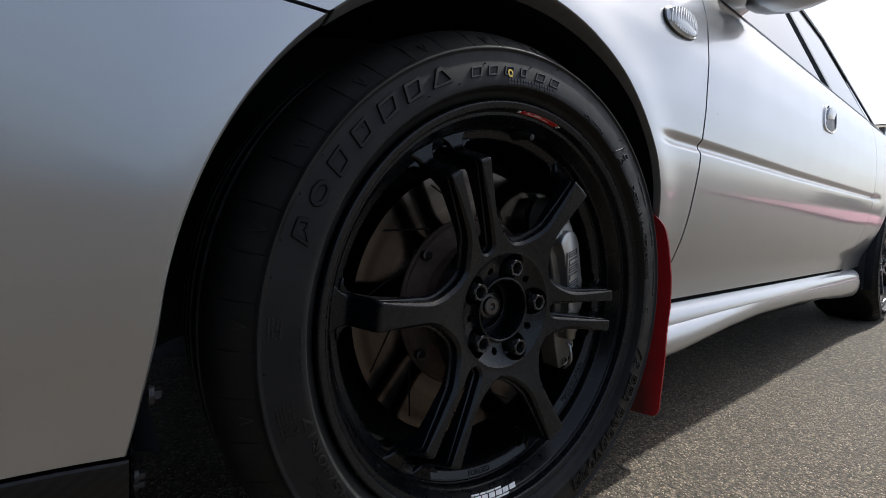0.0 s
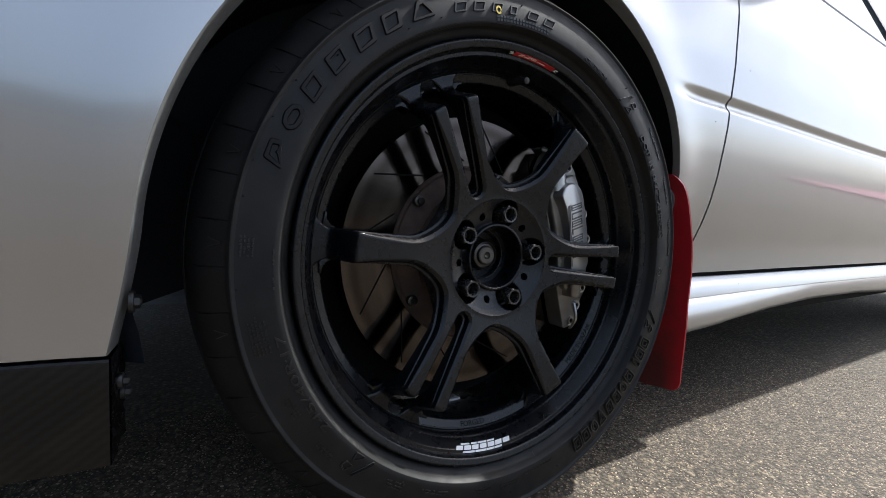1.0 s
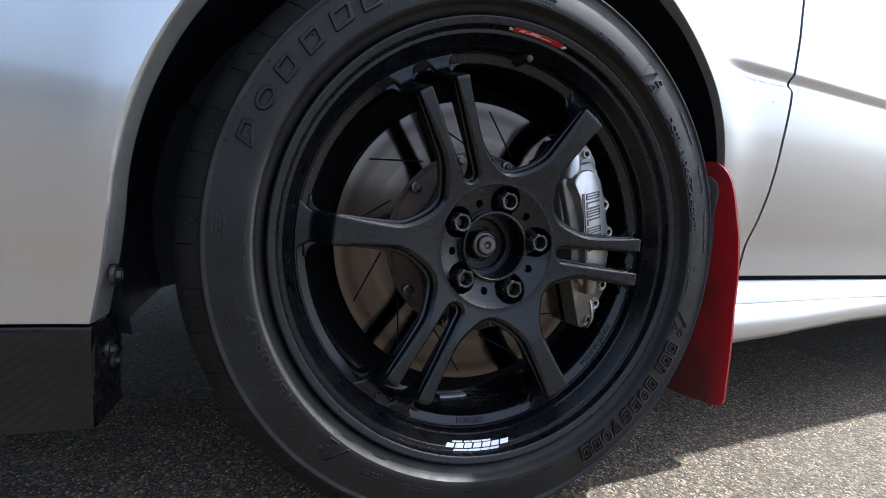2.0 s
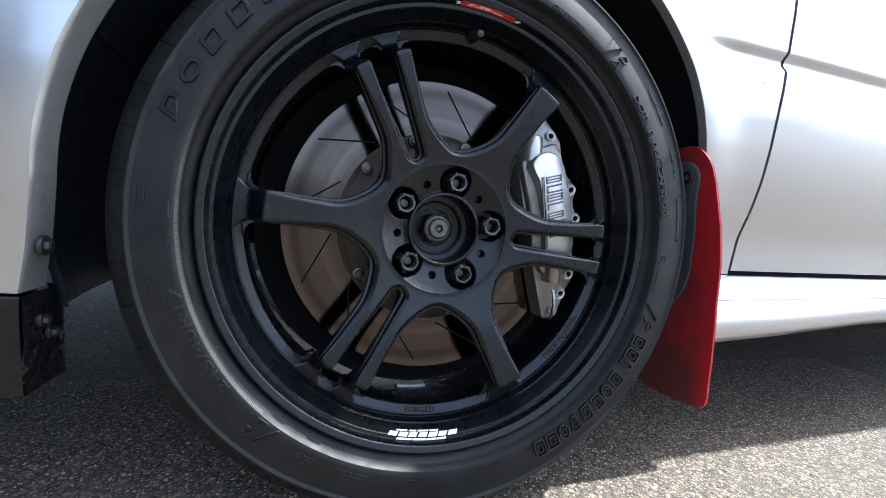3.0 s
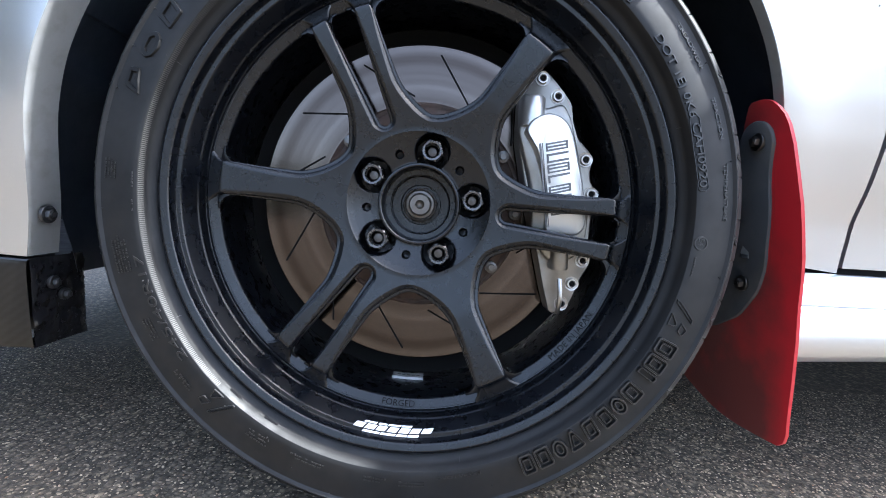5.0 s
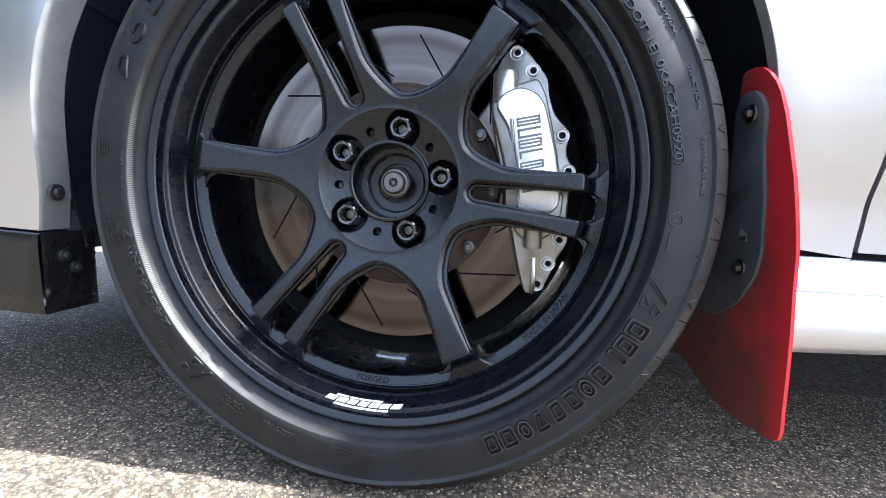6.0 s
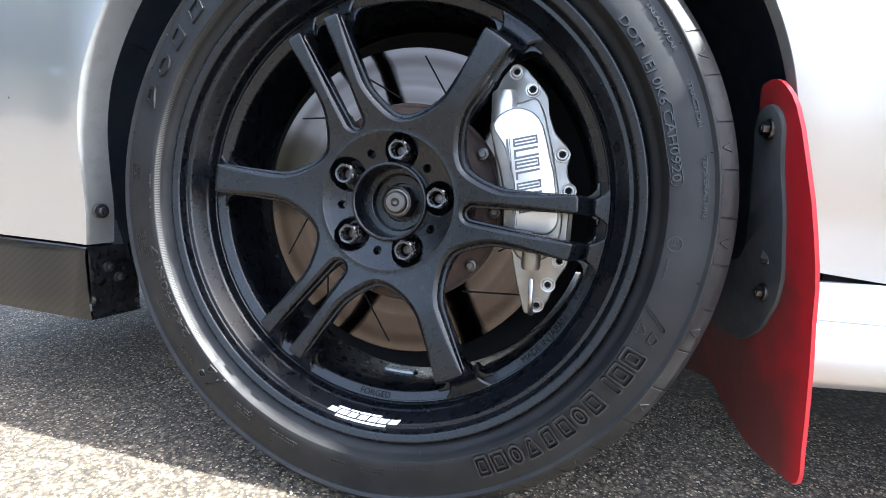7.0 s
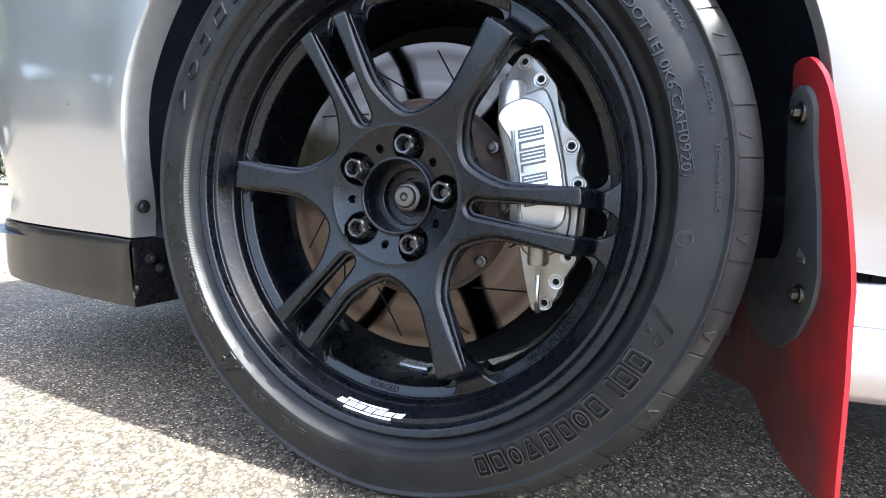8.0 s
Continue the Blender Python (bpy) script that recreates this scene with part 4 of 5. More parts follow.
# emblem: a slanted stroke beside two lobes
for a0 in (38.4, -140.8, 107.2):
    hull_mark([(0, 0), (0.2, 0), (1, 1), (0.85, 1)], 0.0170, 0.0225, 0.0016, a0, 0.2462, 0.0014, RUBBER_RAISED_LIT)
    hull_mark([(0, 0), (1, 0.05), (0.85, 0.95), (0.55, 0.8)], 0.0125, 0.0100, 0.0017, a0 + 3.0, 0.2464, 0.0014, RUBBER_RAISED_LIT)
    hull_mark([(0, 0.1), (0.8, 0), (1, 0.7), (0.4, 1)], 0.0120, 0.0095, 0.0017, a0 + 4.2, 0.2580, 0.0014, RUBBER_RAISED_LIT)
rng = random.Random(5)
for a0, r0, lines, count in ((-106.0, 0.2590, 5, 11), (-132.0, 0.2625, 2, 9), (-88.0, 0.2640, 4, 7), (-150.5, 0.2535, 3, 8), (-163.0, 0.2530, 2, 12), (176.0, 0.2535, 2, 9), (-120.0, 0.2600, 3, 8), (98.0, 0.2495, 1, 7), (-95.5, 0.2480, 1, 6), (-89.5, 0.2480, 1, 5), (-176.0, 0.2520, 2, 8)):
    marks = []
    for j in range(lines):
        x = 0.0
        for _ in range(count):
            w = rng.uniform(0.0010, 0.0026)
            lift = rng.uniform(0.0, 0.0006)
            if rng.random() > 0.12:
                marks.append(bar(x, 0.0030 * j + lift, x + w, 0.0030 * j + rng.uniform(0.0013, 0.0020), rng.uniform(-0.2, 0.3), 1))
            x += w + rng.uniform(0.0005, 0.0014)
    tyre_marks("fine_print", marks, a0, r0, 0.0008, RUBBER_RAISED_LIT)
for a0 in (-118.0, -62.5, 8.0, 71.0, 121.0, 168.0):
    verts, faces = raised(bar(0.0, 0.0, 0.0006, 0.0085, 0.12, 1), on_tyre(a0, 0.2392), 0.0007)
    solid("mould_line", verts, faces, RUBBER_RAISED_LIT, wheel, "", 20)
# ring mark and wear triangles at the shoulder
rows = [[settle(polar(0.2527 + q * math.cos(t), 95.2 + math.degrees(q * math.sin(t) / 0.2527), tyre_y(0.2527 + q * math.cos(t)) - h)) for t in steps(0, 2 * math.pi * 35 / 36, 35)] for q, h in ((0.0064, -0.0003), (0.0062, 0.0006), (0.0052, 0.0006), (0.0050, -0.0003))]
verts, faces = sheet(rows, True)
solid("ring_mark", verts, faces, RUBBER_RAISED_LIT, wheel)
verts, faces = raised(words("E4", 0.0072), on_tyre(94.1, 0.2502), 0.0005)
solid("lettering", verts, faces, RUBBER_RAISED_LIT, wheel)
for k in range(24):
    a0 = 15.0 * k + 4.0
    def shoulder(x, y, h):
        r = 0.2875 + y
        return settle(polar(r + h * 0.6, a0 + math.degrees(x / r), float(np.interp(r, [0.2845, 0.289, 0.294, 0.299], [-0.0118, -0.0075, -0.0022, 0.0038])) - h))
    verts, faces = merged(*[raised(p, shoulder, 0.0009) for p in (bar(-0.0005, 0.0, 0.0005, 0.0085, 0.42), bar(-0.0005, 0.0, 0.0005, 0.0085, -0.42))])
    solid("wear_mark", verts, faces, RUBBER_RAISED_LIT, wheel)
rows = [[settle(polar(0.2570 + q * 0.0042 * math.cos(t), -6.9 + math.degrees(q * 0.0036 * math.sin(t) / 0.2570), tyre_y(0.2570 + q * 0.0042 * math.cos(t)) - 0.0011)) for t in steps(0, 6.0, 17)] for q in (1.0, 0.55)]
verts, faces = sheet(rows, True)
solid("paint_mark", verts, faces, YELLOW_INK, wheel, "small yellow paint dot")

# ---- rim barrel ----
# from the bead over the flange and the sunk band, down to the grooves, the lettered face and the barrel
LIP = [(0.2323, -0.0092), (0.2312, -0.0105), (0.2298, -0.0109), (0.2246, -0.0092), (0.2236, -0.0080), (0.2222, -0.0006), (0.2216, 0.0002), (0.2184, 0.0008), (0.2176, 0.0018), (0.2112, 0.0152), (0.2108, 0.0162)]
BARREL = [(0.2200, 0.0200), (0.2270, 0.0100), (0.2312, 0.0010), (0.2326, -0.0035), (0.2328, -0.0068)] + LIP + [(0.2098, 0.0170), (0.2092, 0.0190), (0.2090, 0.0240), (0.2086, 0.0268), (0.2078, 0.0276), (0.2068, 0.0270), (0.2062, 0.0284), (0.2052, 0.0288), (0.2045, 0.0280), (0.1972, 0.0316), (0.1962, 0.0330), (0.1957, 0.0380), (0.1962, 0.0530), (0.2000, 0.1000), (0.2030, 0.1300), (0.2090, 0.1700), (0.2190, 0.1950), (0.2290, 0.2050), (0.2306, 0.2085), (0.2260, 0.2100), (0.2230, 0.1960), (0.2170, 0.170), (0.2150, 0.06), (0.2160, 0.026), (0.2200, 0.0200)]
def creased(profile, d=0.0005):
    """The profile with a point close to either side of each corner, so that its faces stay flat between them."""
    out = [profile[0]]
    for p, q in zip(profile, profile[1:]):
        far = math.dist(p, q)
        if far > 3 * d:
            out += [tuple(a + (b - a) * k for a, b in zip(p, q)) for k in (d / far, 1 - d / far)]
        out.append(q)
    return out


verts, faces = lathe(creased(BARREL), 220)
rim = solid("rim", verts, faces, BLACK_WHEEL, wheel, "matte black forged rim barrel with a stepped lip", 38)

FACE_Y = smooth_table([(0.060, 0.0035), (0.070, 0.0030), (0.085, 0.0002), (0.11, -0.0050), (0.14, -0.0098), (0.165, -0.0134), (0.1745, -0.0148), (0.1765, -0.0138), (0.1785, -0.0095), (0.1850, 0.0130), (0.1885, 0.0215), (0.193, 0.0252), (0.205, 0.0270)], 0.060, 0.205, 600, 8)


def face_y(r):
    return float(np.interp(r, *FACE_Y))


def end_flare(r):
    """How far a spoke's edge turns out towards the rim."""
    return 0.009 * max(0.0, (r - 0.187) / 0.0165) ** 2.2


def single_half(r):
    w = float(np.interp(r, [0.09, 0.12, 0.15, 0.178, 0.2], [0.0140, 0.0135, 0.0140, 0.0152, 0.0160]))
    return w + end_flare(r)


def twin_half(r):
    w = float(np.interp(r, [0.09, 0.12, 0.15, 0.178, 0.2], [0.0250, 0.0252, 0.0268, 0.0290, 0.0300]))
    return w + end_flare(r)


WIN_R0, WIN_LEN, WIN_C = 0.0815, 0.034, 28.5


def u_rows(r0, length):
    """Radii and openings of a window's edge: hub side, round foot, straight side."""
    rows = [(r, 0.0) for r in (0.0665, 0.0682, 0.0698, 0.0712)]
    rows += [(r0 + length * (1 - math.cos(radians(q))), math.sin(radians(q))) for q in steps(0, 90, 26)]
    r1 = r0 + length
    rows += [(r, 1.0) for r in steps(r1 + (0.166 - r1) / 12, 0.166, 11)]
    return rows + [(r, 1.0) for r in (0.168, 0.170, 0.172, 0.1735, 0.1745, 0.1755, 0.1765, 0.178, 0.180, 0.182, 0.184, 0.186, 0.188, 0.190, 0.192, 0.194, 0.196, 0.198, 0.1995, 0.2010, 0.2025, 0.2038)]


def window_line(s, side, way):
    """The edge of a window beside the single spoke at s degrees, as radius and angle."""
    out = []
    for r, q in u_rows(WIN_R0, WIN_LEN):
        target = math.degrees(single_half(r) / r) if side == 0 else 60 - math.degrees(twin_half(r) / r)
        out.append((r, s + way * (WIN_C + (target - WIN_C) * q), q))
    return out


def slot_line(t, way):
    out = []
    for r, q in u_rows(0.0765, 0.0075):
        w = float(np.interp(r, [0.078, 0.10, 0.14, 0.178, 0.2], [0.0068, 0.0080, 0.0102, 0.0122, 0.0128]))
        w = max(0.0, w - 0.83 * end_flare(r)) * q
        out.append((r, t + way * math.degrees(w / r), q))
    return out


def spoke_side(line, into, narrow):
    """Rows of points down one side of a spoke: bevel, wall, ledge and deep wall; into is the way to its middle."""
    pts = [Vector(polar(r, a, 0)) for r, a, _ in line]
    rows = []
    for i, (r, a, q) in enumerate(line):
        p = pts[i]
        first = next(k for k, v in enumerate(line) if v[2] > 0) - 1
        lo, hi = max(i - 1, first), min(i + 1, len(line) - 1)
        tang = pts[max(hi, first + 1)] - pts[lo]
        if i == first:
            tang = Vector(polar(1, a + 90 * into, 0))
        n = Vector((tang.z, 0, -tang.x)).normalized() * into
        w = float(np.interp(r, [0.078, 0.10, 0.13, 0.155, 0.172, 0.178, 0.2005], [0.0052, 0.0050, 0.0040, 0.0026, 0.0012, 0.0016, 0.0022])) * narrow
        g = float(np.interp(r, [0.08, 0.10, 0.14, 0.172, 0.2005], [0.0040, 0.0036, 0.0020, 0.0010, 0.0010])) * narrow
        back = float(np.interp(r, [0.08, 0.095, 0.165, 0.180, 0.188, 0.204], [0.034, 0.0135, 0.0115, 0.024, 0.042, 0.042]))
        if i < first:
            w = g = 0.0
        row = []
        y0 = face_y(r)
        for s_in, d in ((-g, None), (-g, w + 0.0075), (-g * 0.8, w + 0.0064), (-g * 0.15, w + 0.0058), (0.0, w + 0.0046), (0.0006, w + 0.0008), (w * 0.22, w * 0.72), (w * 0.88, w * 0.07), (w, 0.0)):
            pos = p + n * (s_in + 0.0010 * (1 if w else 0))
            rr = math.hypot(pos.x, pos.z)
            y = face_y(max(0.0665, rr)) if w else y0
            if i < first:
                d = 0.0 if d is None or d > 0 else d
                row.append((pos.x, y + (0.004 if len(row) < 8 else 0.0), pos.z))
            else:
                row.append((pos.x, back if d is None else y + d, pos.z))
        rows.append(row)
    return rows


def spoke_strip(line_a, line_b, narrow_a=1.0, narrow_b=1.0):
    """A spoke between two window edges, from the lower to the higher angle."""
    left, right = spoke_side(line_a, 1, narrow_a), spoke_side(line_b, -1, narrow_b)
    rows = []
    for la, rb in zip(left, right):
        p, q = Vector(la[-1]), Vector(rb[-1])
        ra, rq = math.hypot(p.x, p.z), math.hypot(q.x, q.z)
        aa, ab = math.degrees(math.atan2(p.x, p.z)), math.degrees(math.atan2(q.x, q.z))
        ab = aa + (ab - aa) % 360
        mid = []
        for k in range(1, 12):
            r = ra + (rq - ra) * k / 12
            mid.append(polar(r, aa + (ab - aa) * k / 12, face_y(max(0.0665, r))))
        rows.append(la + mid + rb[::-1])
    return sheet(rows)


S0, TW = 35.0, 95.0
for k in range(3):
    s, t = S0 + 120 * k, TW + 120 * k
    solid("spoke", *spoke_strip(window_line(s, 0, -1), window_line(s, 0, 1)), BLACK_WHEEL, wheel, "matte black single spoke", 30)
    solid("spoke", *spoke_strip(window_line(s, 1, 1), slot_line(t, -1), 1.0, 0.75), BLACK_WHEEL, wheel, "matte black spoke of a pair", 30)
    solid("spoke", *spoke_strip(slot_line(t, 1), window_line(s + 120, 1, -1), 0.75, 1.0), BLACK_WHEEL, wheel, "matte black spoke of a pair", 30)

# rounded corners where the windows meet the rim's ledge
def window_corner(line, way, radius):
    """A concave fillet between a spoke's side, given as (radius, angle) pairs, and the ledge; way leads into the window."""
    def side(r):
        return float(np.interp(r, [p[0] for p in line], [p[1] for p in line]))
    def at(r, shift):
        x, _, z = polar(r, side(min(r, 0.1966)) + way * math.degrees(shift / r), 0)
        return Vector((x, z))
    a, corner, b = at(0.1966 - radius, 0.0), at(0.1966, 0.0), at(0.1966, radius)
    arc = [a * (1 - t) ** 2 + corner * 2 * t * (1 - t) + b * t * t for t in steps(0, 1, 9)]
    outline = [tuple(p) for p in [at(0.1966 - radius, -0.003)] + arc + [at(0.1985, radius), at(0.1985, -0.003)]]
    verts, faces = prism(outline, 0.0296, 0.050, 0.0016)
    return solid("window_corner", verts, faces, BLACK_WHEEL, wheel, "", 40)


for k in range(3):
    s, t = S0 + 120 * k, TW + 120 * k
    for way in (-1, 1):
        window_corner([p[:2] for p in window_line(s, 0, way)], way, 0.012)
        window_corner([p[:2] for p in window_line(s, 1, way)], -way, 0.012)
        window_corner([p[:2] for p in slot_line(t, way)], -way, 0.006)

# ---- hub: a dished ring with pockets for the nuts ----
NUTS = [12.0 + 72 * k for k in range(5)]
DISH = smooth_table([(0.030, 0.0150), (0.0405, 0.0150), (0.046, 0.0135), (0.054, 0.0105), (0.061, 0.0072), (0.0655, 0.0045), (0.0668, 0.0033), (0.068, 0.0031)], 0.030, 0.068, 400, 5)
rows = []
for i in range(47):
    r = 0.0385 + (0.0668 - 0.0385) * i / 46
    row = []
    for j in range(720):
        a = j * 0.5
        x, _, z = polar(r, a, 0)
        y = float(np.interp(r, *DISH))
        for n in NUTS:
            px, _, pz = polar(0.050, n, 0)
            d = math.hypot(x - px, z - pz)
            if d < 0.0170:
                y += 0.022 * min(1.0, max(0.0, (0.0162 - d) / 0.0007)) + 0.0006 * max(0.0, 1 - abs(d - 0.0165) / 0.0006)
            qx, _, qz = polar(0.0495, n + 36, 0)
            d = math.hypot(x - qx, z - qz)
            if d < 0.0045:
                y += 0.010 * min(1.0, max(0.0, (0.0040 - d) / 0.0006))
        row.append((x, y, z))
    rows.append(row)
verts, faces = sheet(rows, True)
solid("hub_dish", verts, faces, BLACK_WHEEL, wheel, "dished hub face with five nut pockets", 30)
verts, faces = lathe([(0.0387, 0.0152), (0.0386, 0.0105), (0.0378, 0.0092), (0.0362, 0.0090), (0.0352, 0.0098), (0.0348, 0.0125), (0.0345, 0.040), (0.0300, 0.0405), (0.0292, 0.0395), (0.0285, 0.0400), (0.0282, 0.050), (0.0205, 0.0505), (0.020, 0.056), (0.001, 0.056)], 96)
solid("centre_bore", verts, faces, BLACK_WHEEL, wheel, "machined black centre bore", 35)

for n in NUTS:
    cx, _, cz = polar(0.050, n, 0)
    rings = []
    for rad, y in ((0.0060, 0.020), (0.0062, 0.0016), (0.0070, 0.0002), (0.0088, 0.0000)):
        rings.append([(cx + rad * math.sin(radians(10 * j)), y, cz + rad * math.cos(radians(10 * j))) for j in range(36)])
    for grow, y in ((0.0, 0.0012), (0.0, 0.010), (0.0004, 0.030)):
        ring = []
        for j in range(36):
            t = (10 * j + 17) % 60 - 30
            rad = (0.0092 + grow) / math.cos(radians(t))
            rad = min(rad, 0.0104 + grow)
            ring.append((cx + rad * math.sin(radians(10 * j)), y, cz + rad * math.cos(radians(10 * j))))
        rings.append(ring)
    verts, faces = sheet(rings, True)
    solid("wheel_nut", verts, faces, BLACK_NUT, wheel, "open-ended black steel wheel nut", 30)
    verts, faces = lathe([(0.0001, 0.0120), (0.0040, 0.0123), (0.0052, 0.0135), (0.0054, 0.03)], 20)
    solid("stud", [(x + cx, y, z + cz) for x, y, z in verts], faces, DARK_STEEL, wheel)

pieces = merged(prism([(x, z) for x, z in hexagon(0.0178, 22)], 0.034, 0.055, 0.002))
hub_nut = solid("hub_nut", *pieces, DULL_STEEL, wheel, "grey steel axle nut with a staked collar", 30)
verts, faces = lathe([(0.0165, 0.036), (0.0160, 0.0325), (0.0148, 0.0318), (0.0140, 0.0330), (0.0136, 0.0345), (0.0115, 0.0345), (0.0110, 0.0300), (0.0095, 0.0288), (0.0045, 0.0288), (0.0035, 0.0310), (0.0015, 0.0325), (0.0001, 0.0328)], 48)
solid("axle_end", verts, faces, DULL_STEEL, wheel, "turned axle end with a centre hole", 30)

# writing on the rim: on the inner wall and on the step of the lip
def on_wall(a0, y0):
    return lambda x, y, h: polar(0.2045 - 0.897 * (y0 + y) - 0.442 * h, a0 - math.degrees(x / 0.200), 0.0280 + 0.442 * (y0 + y) - 0.897 * h)


for text, a_from, a_to, y0 in (("FORGED", 188.5, 178.9, 0.0008), ("MADE IN JAPAN", 137.2, 119.8, 0.0008)):
    flat = words(text, 0.0088)
    k = radians(a_from - a_to) * 0.200 / flat[3]
    flat = ([(x * k, y, z) for x, y, z in flat[0]], flat[1], flat[2], flat[3] * k)
    verts, faces = raised(flat, on_wall(a_from, y0), 0.0004)
    solid("lettering", verts, faces, ENGRAVED_SHADE, wheel, "", 20)


LIP_S = np.r_[0.0, np.cumsum([math.dist(p, q) for p, q in zip(LIP, LIP[1:])])]


def lip_point(s, h):
    """Radius and depth at a length s along the lip from the flange inwards, h above it."""
    r, y = (float(np.interp(s, LIP_S, [p[k] for p in LIP])) for k in (0, 1))
    r1, y1 = (float(np.interp(s + 0.001, LIP_S, [p[k] for p in LIP])) for k in (0, 1))
    d = max(1e-9, math.hypot(r1 - r, y1 - y))
    return r - (y1 - y) / d * h, y + (r1 - r) / d * h


def on_lip(a0, s0, way):
    """Lays marks along the lip from the angle a0; way 1 runs clockwise with its top outwards, -1 the other way."""
    def lay(x, y, h):
        r, depth = lip_point(s0 - way * y, h + 0.0002)
        return polar(r, a0 + way * math.degrees(x / 0.217), depth)
    return lay


# white sticker: a bold slanted line with two thin lines, as plain bars
marks = [bar(0.0008 + 0.0108 * k, 0.0042, 0.0008 + 0.0108 * k + w, 0.0096, 0.55, 4) for k, w in enumerate((0.0090, 0.0094, 0.0086, 0.0090, 0.0094, 0.0090, 0.0096))]
marks += [bar(0.010 + x, 0.0108, 0.010 + x + w, 0.0128, 0.55, 2) for x, w in ((0.0, 0.012), (0.0140, 0.008), (0.0235, 0.012), (0.0365, 0.010))]
marks += [bar(0.010 + x, 0.0008, 0.010 + x + w, 0.0031, 0.55, 2) for x, w in ((0.0, 0.016), (0.0170, 0.014), (0.0320, 0.010), (0.0430, 0.010))]
for p in marks:
    solid("sticker_mark", *raised(p, on_lip(194.2, 0.0175, -1), 0.0003), WHITE_INK, wheel, "white slanted sticker mark", 20)
# red tag with white ends at the top of the lip
TAG = (0.6, 0.0172, 1)
verts, faces = raised(bar(0.0, 0.0, 0.0560, 0.0068, 0.0, 16), on_lip(*TAG), 0.0003)
solid("sticker", verts, faces, RED_INK, wheel, "red maker's tag with fine print", 20)
verts, faces = merged(*[raised(bar(x, y, x + w, y + 0.0011, 0.0, 2), on_lip(*TAG), 0.0006) for x, y, w in ((0.006, 0.0026, 0.006), (0.0135, 0.0026, 0.0085), (0.0235, 0.0026, 0.007), (0.032, 0.0026, 0.011), (0.008, 0.0046, 0.005), (0.018, 0.0046, 0.012))])
solid("fine_print", verts, faces, WHITE_INK, wheel)
verts, faces = merged(*[raised(q, on_lip(*TAG), 0.0004) for q in (bar(-0.0052, 0.0018, -0.0012, 0.0030, 0.8, 1), bar(-0.0052, 0.0042, -0.0012, 0.0054, -0.8, 1), bar(0.0572, 0.0018, 0.0612, 0.0030, -0.8, 1), bar(0.0572, 0.0042, 0.0612, 0.0054, 0.8, 1))])
solid("arrow_mark", verts, faces, WHITE_INK, wheel)
# tyre valve
verts, faces = lathe([(0.0001, 0.0), (0.0035, 0.0005), (0.0040, 0.002), (0.0040, 0.010), (0.0046, 0.012), (0.0046, 0.018), (0.0060, 0.022), (0.0065, 0.03)], 16)
vm = Matrix.Translation(polar(0.2000, 7.2, -0.001)) @ Matrix.Rotation(radians(12), 4, "X")
solid("valve", [tuple(vm @ Vector(p)) for p in verts], faces, TRIM, wheel, "black rubber tyre valve")
# balance weight on the inner wall
rows = [[polar(0.2000 + 0.09 * (y - 0.1) - h, a, y) for a in steps(187.5, 177.3, 8)] for y, h in ((0.0925, 0.0), (0.0930, 0.0022), (0.0935, 0.0026), (0.1115, 0.0026), (0.1120, 0.0))]
solid("balance_weight", *sheet(rows), LABEL_GREY, wheel, "pale grey stick-on balance weight")
for k in range(5):
    a = 186.0 - 1.6 * k
    solid("bar_mark", *sheet([[polar(0.2000 + 0.09 * (y - 0.1) - 0.0029, q, y) for q in (a, a - 1.1)] for y in (0.100, 0.104)]), CALIPER_INK, wheel)

# ---- brake disc, bell and caliper ----
brake = empty("brake_disc", car, LOCAL_M)
tagged(brake, "slotted iron brake disc with copper heat tint")
DISC_Y = 0.068
verts, faces = lathe([(0.106, DISC_Y), (0.1645, DISC_Y), (0.1655, DISC_Y + 0.001), (0.1655, DISC_Y + 0.011), (0.160, DISC_Y + 0.011), (0.160, DISC_Y + 0.019), (0.1655, DISC_Y + 0.019), (0.1655, DISC_Y + 0.030), (0.10, DISC_Y + 0.030)], 200)
solid("rotor", verts, faces, DISC, brake, "", 30)
verts, faces = lathe([(0.107, DISC_Y + 0.004), (0.1065, DISC_Y - 0.002), (0.104, DISC_Y - 0.004), (0.101, DISC_Y - 0.003), (0.098, DISC_Y - 0.006), (0.078, DISC_Y - 0.010), (0.074, DISC_Y - 0.020), (0.036, DISC_Y - 0.020)], 120)
solid("bell", verts, faces, RUST, brake, "dull brown rusted disc bell", 35)
for k in range(12):
    a0 = 5.0 + 30 * k
    p, q = Vector(polar(0.1562, a0, DISC_Y - 0.0003)), Vector(polar(0.1130, a0 + 19.0, DISC_Y - 0.0003))
    side = (q - p).cross(Vector((0, 1, 0))).normalized() * 0.0009
    verts, faces = sheet([[tuple(p.lerp(q, t) - side), tuple(p.lerp(q, t) + side)] for t in steps(0, 1, 6)])
    solid("slot", verts, faces, GAP, brake)
for k in range(10):
    a = 21 + 36 * k
    cx, _, cz = polar(0.098, a, 0)
    verts, faces = lathe([(0.0001, DISC_Y - 0.0145), (0.0032, DISC_Y - 0.0145), (0.0036, DISC_Y - 0.012), (0.0062, DISC_Y - 0.0115), (0.0064, DISC_Y - 0.005)], 14)
    solid("rivet", [(x + cx, y, z + cz) for x, y, z in verts], faces, DARK_STEEL, brake)

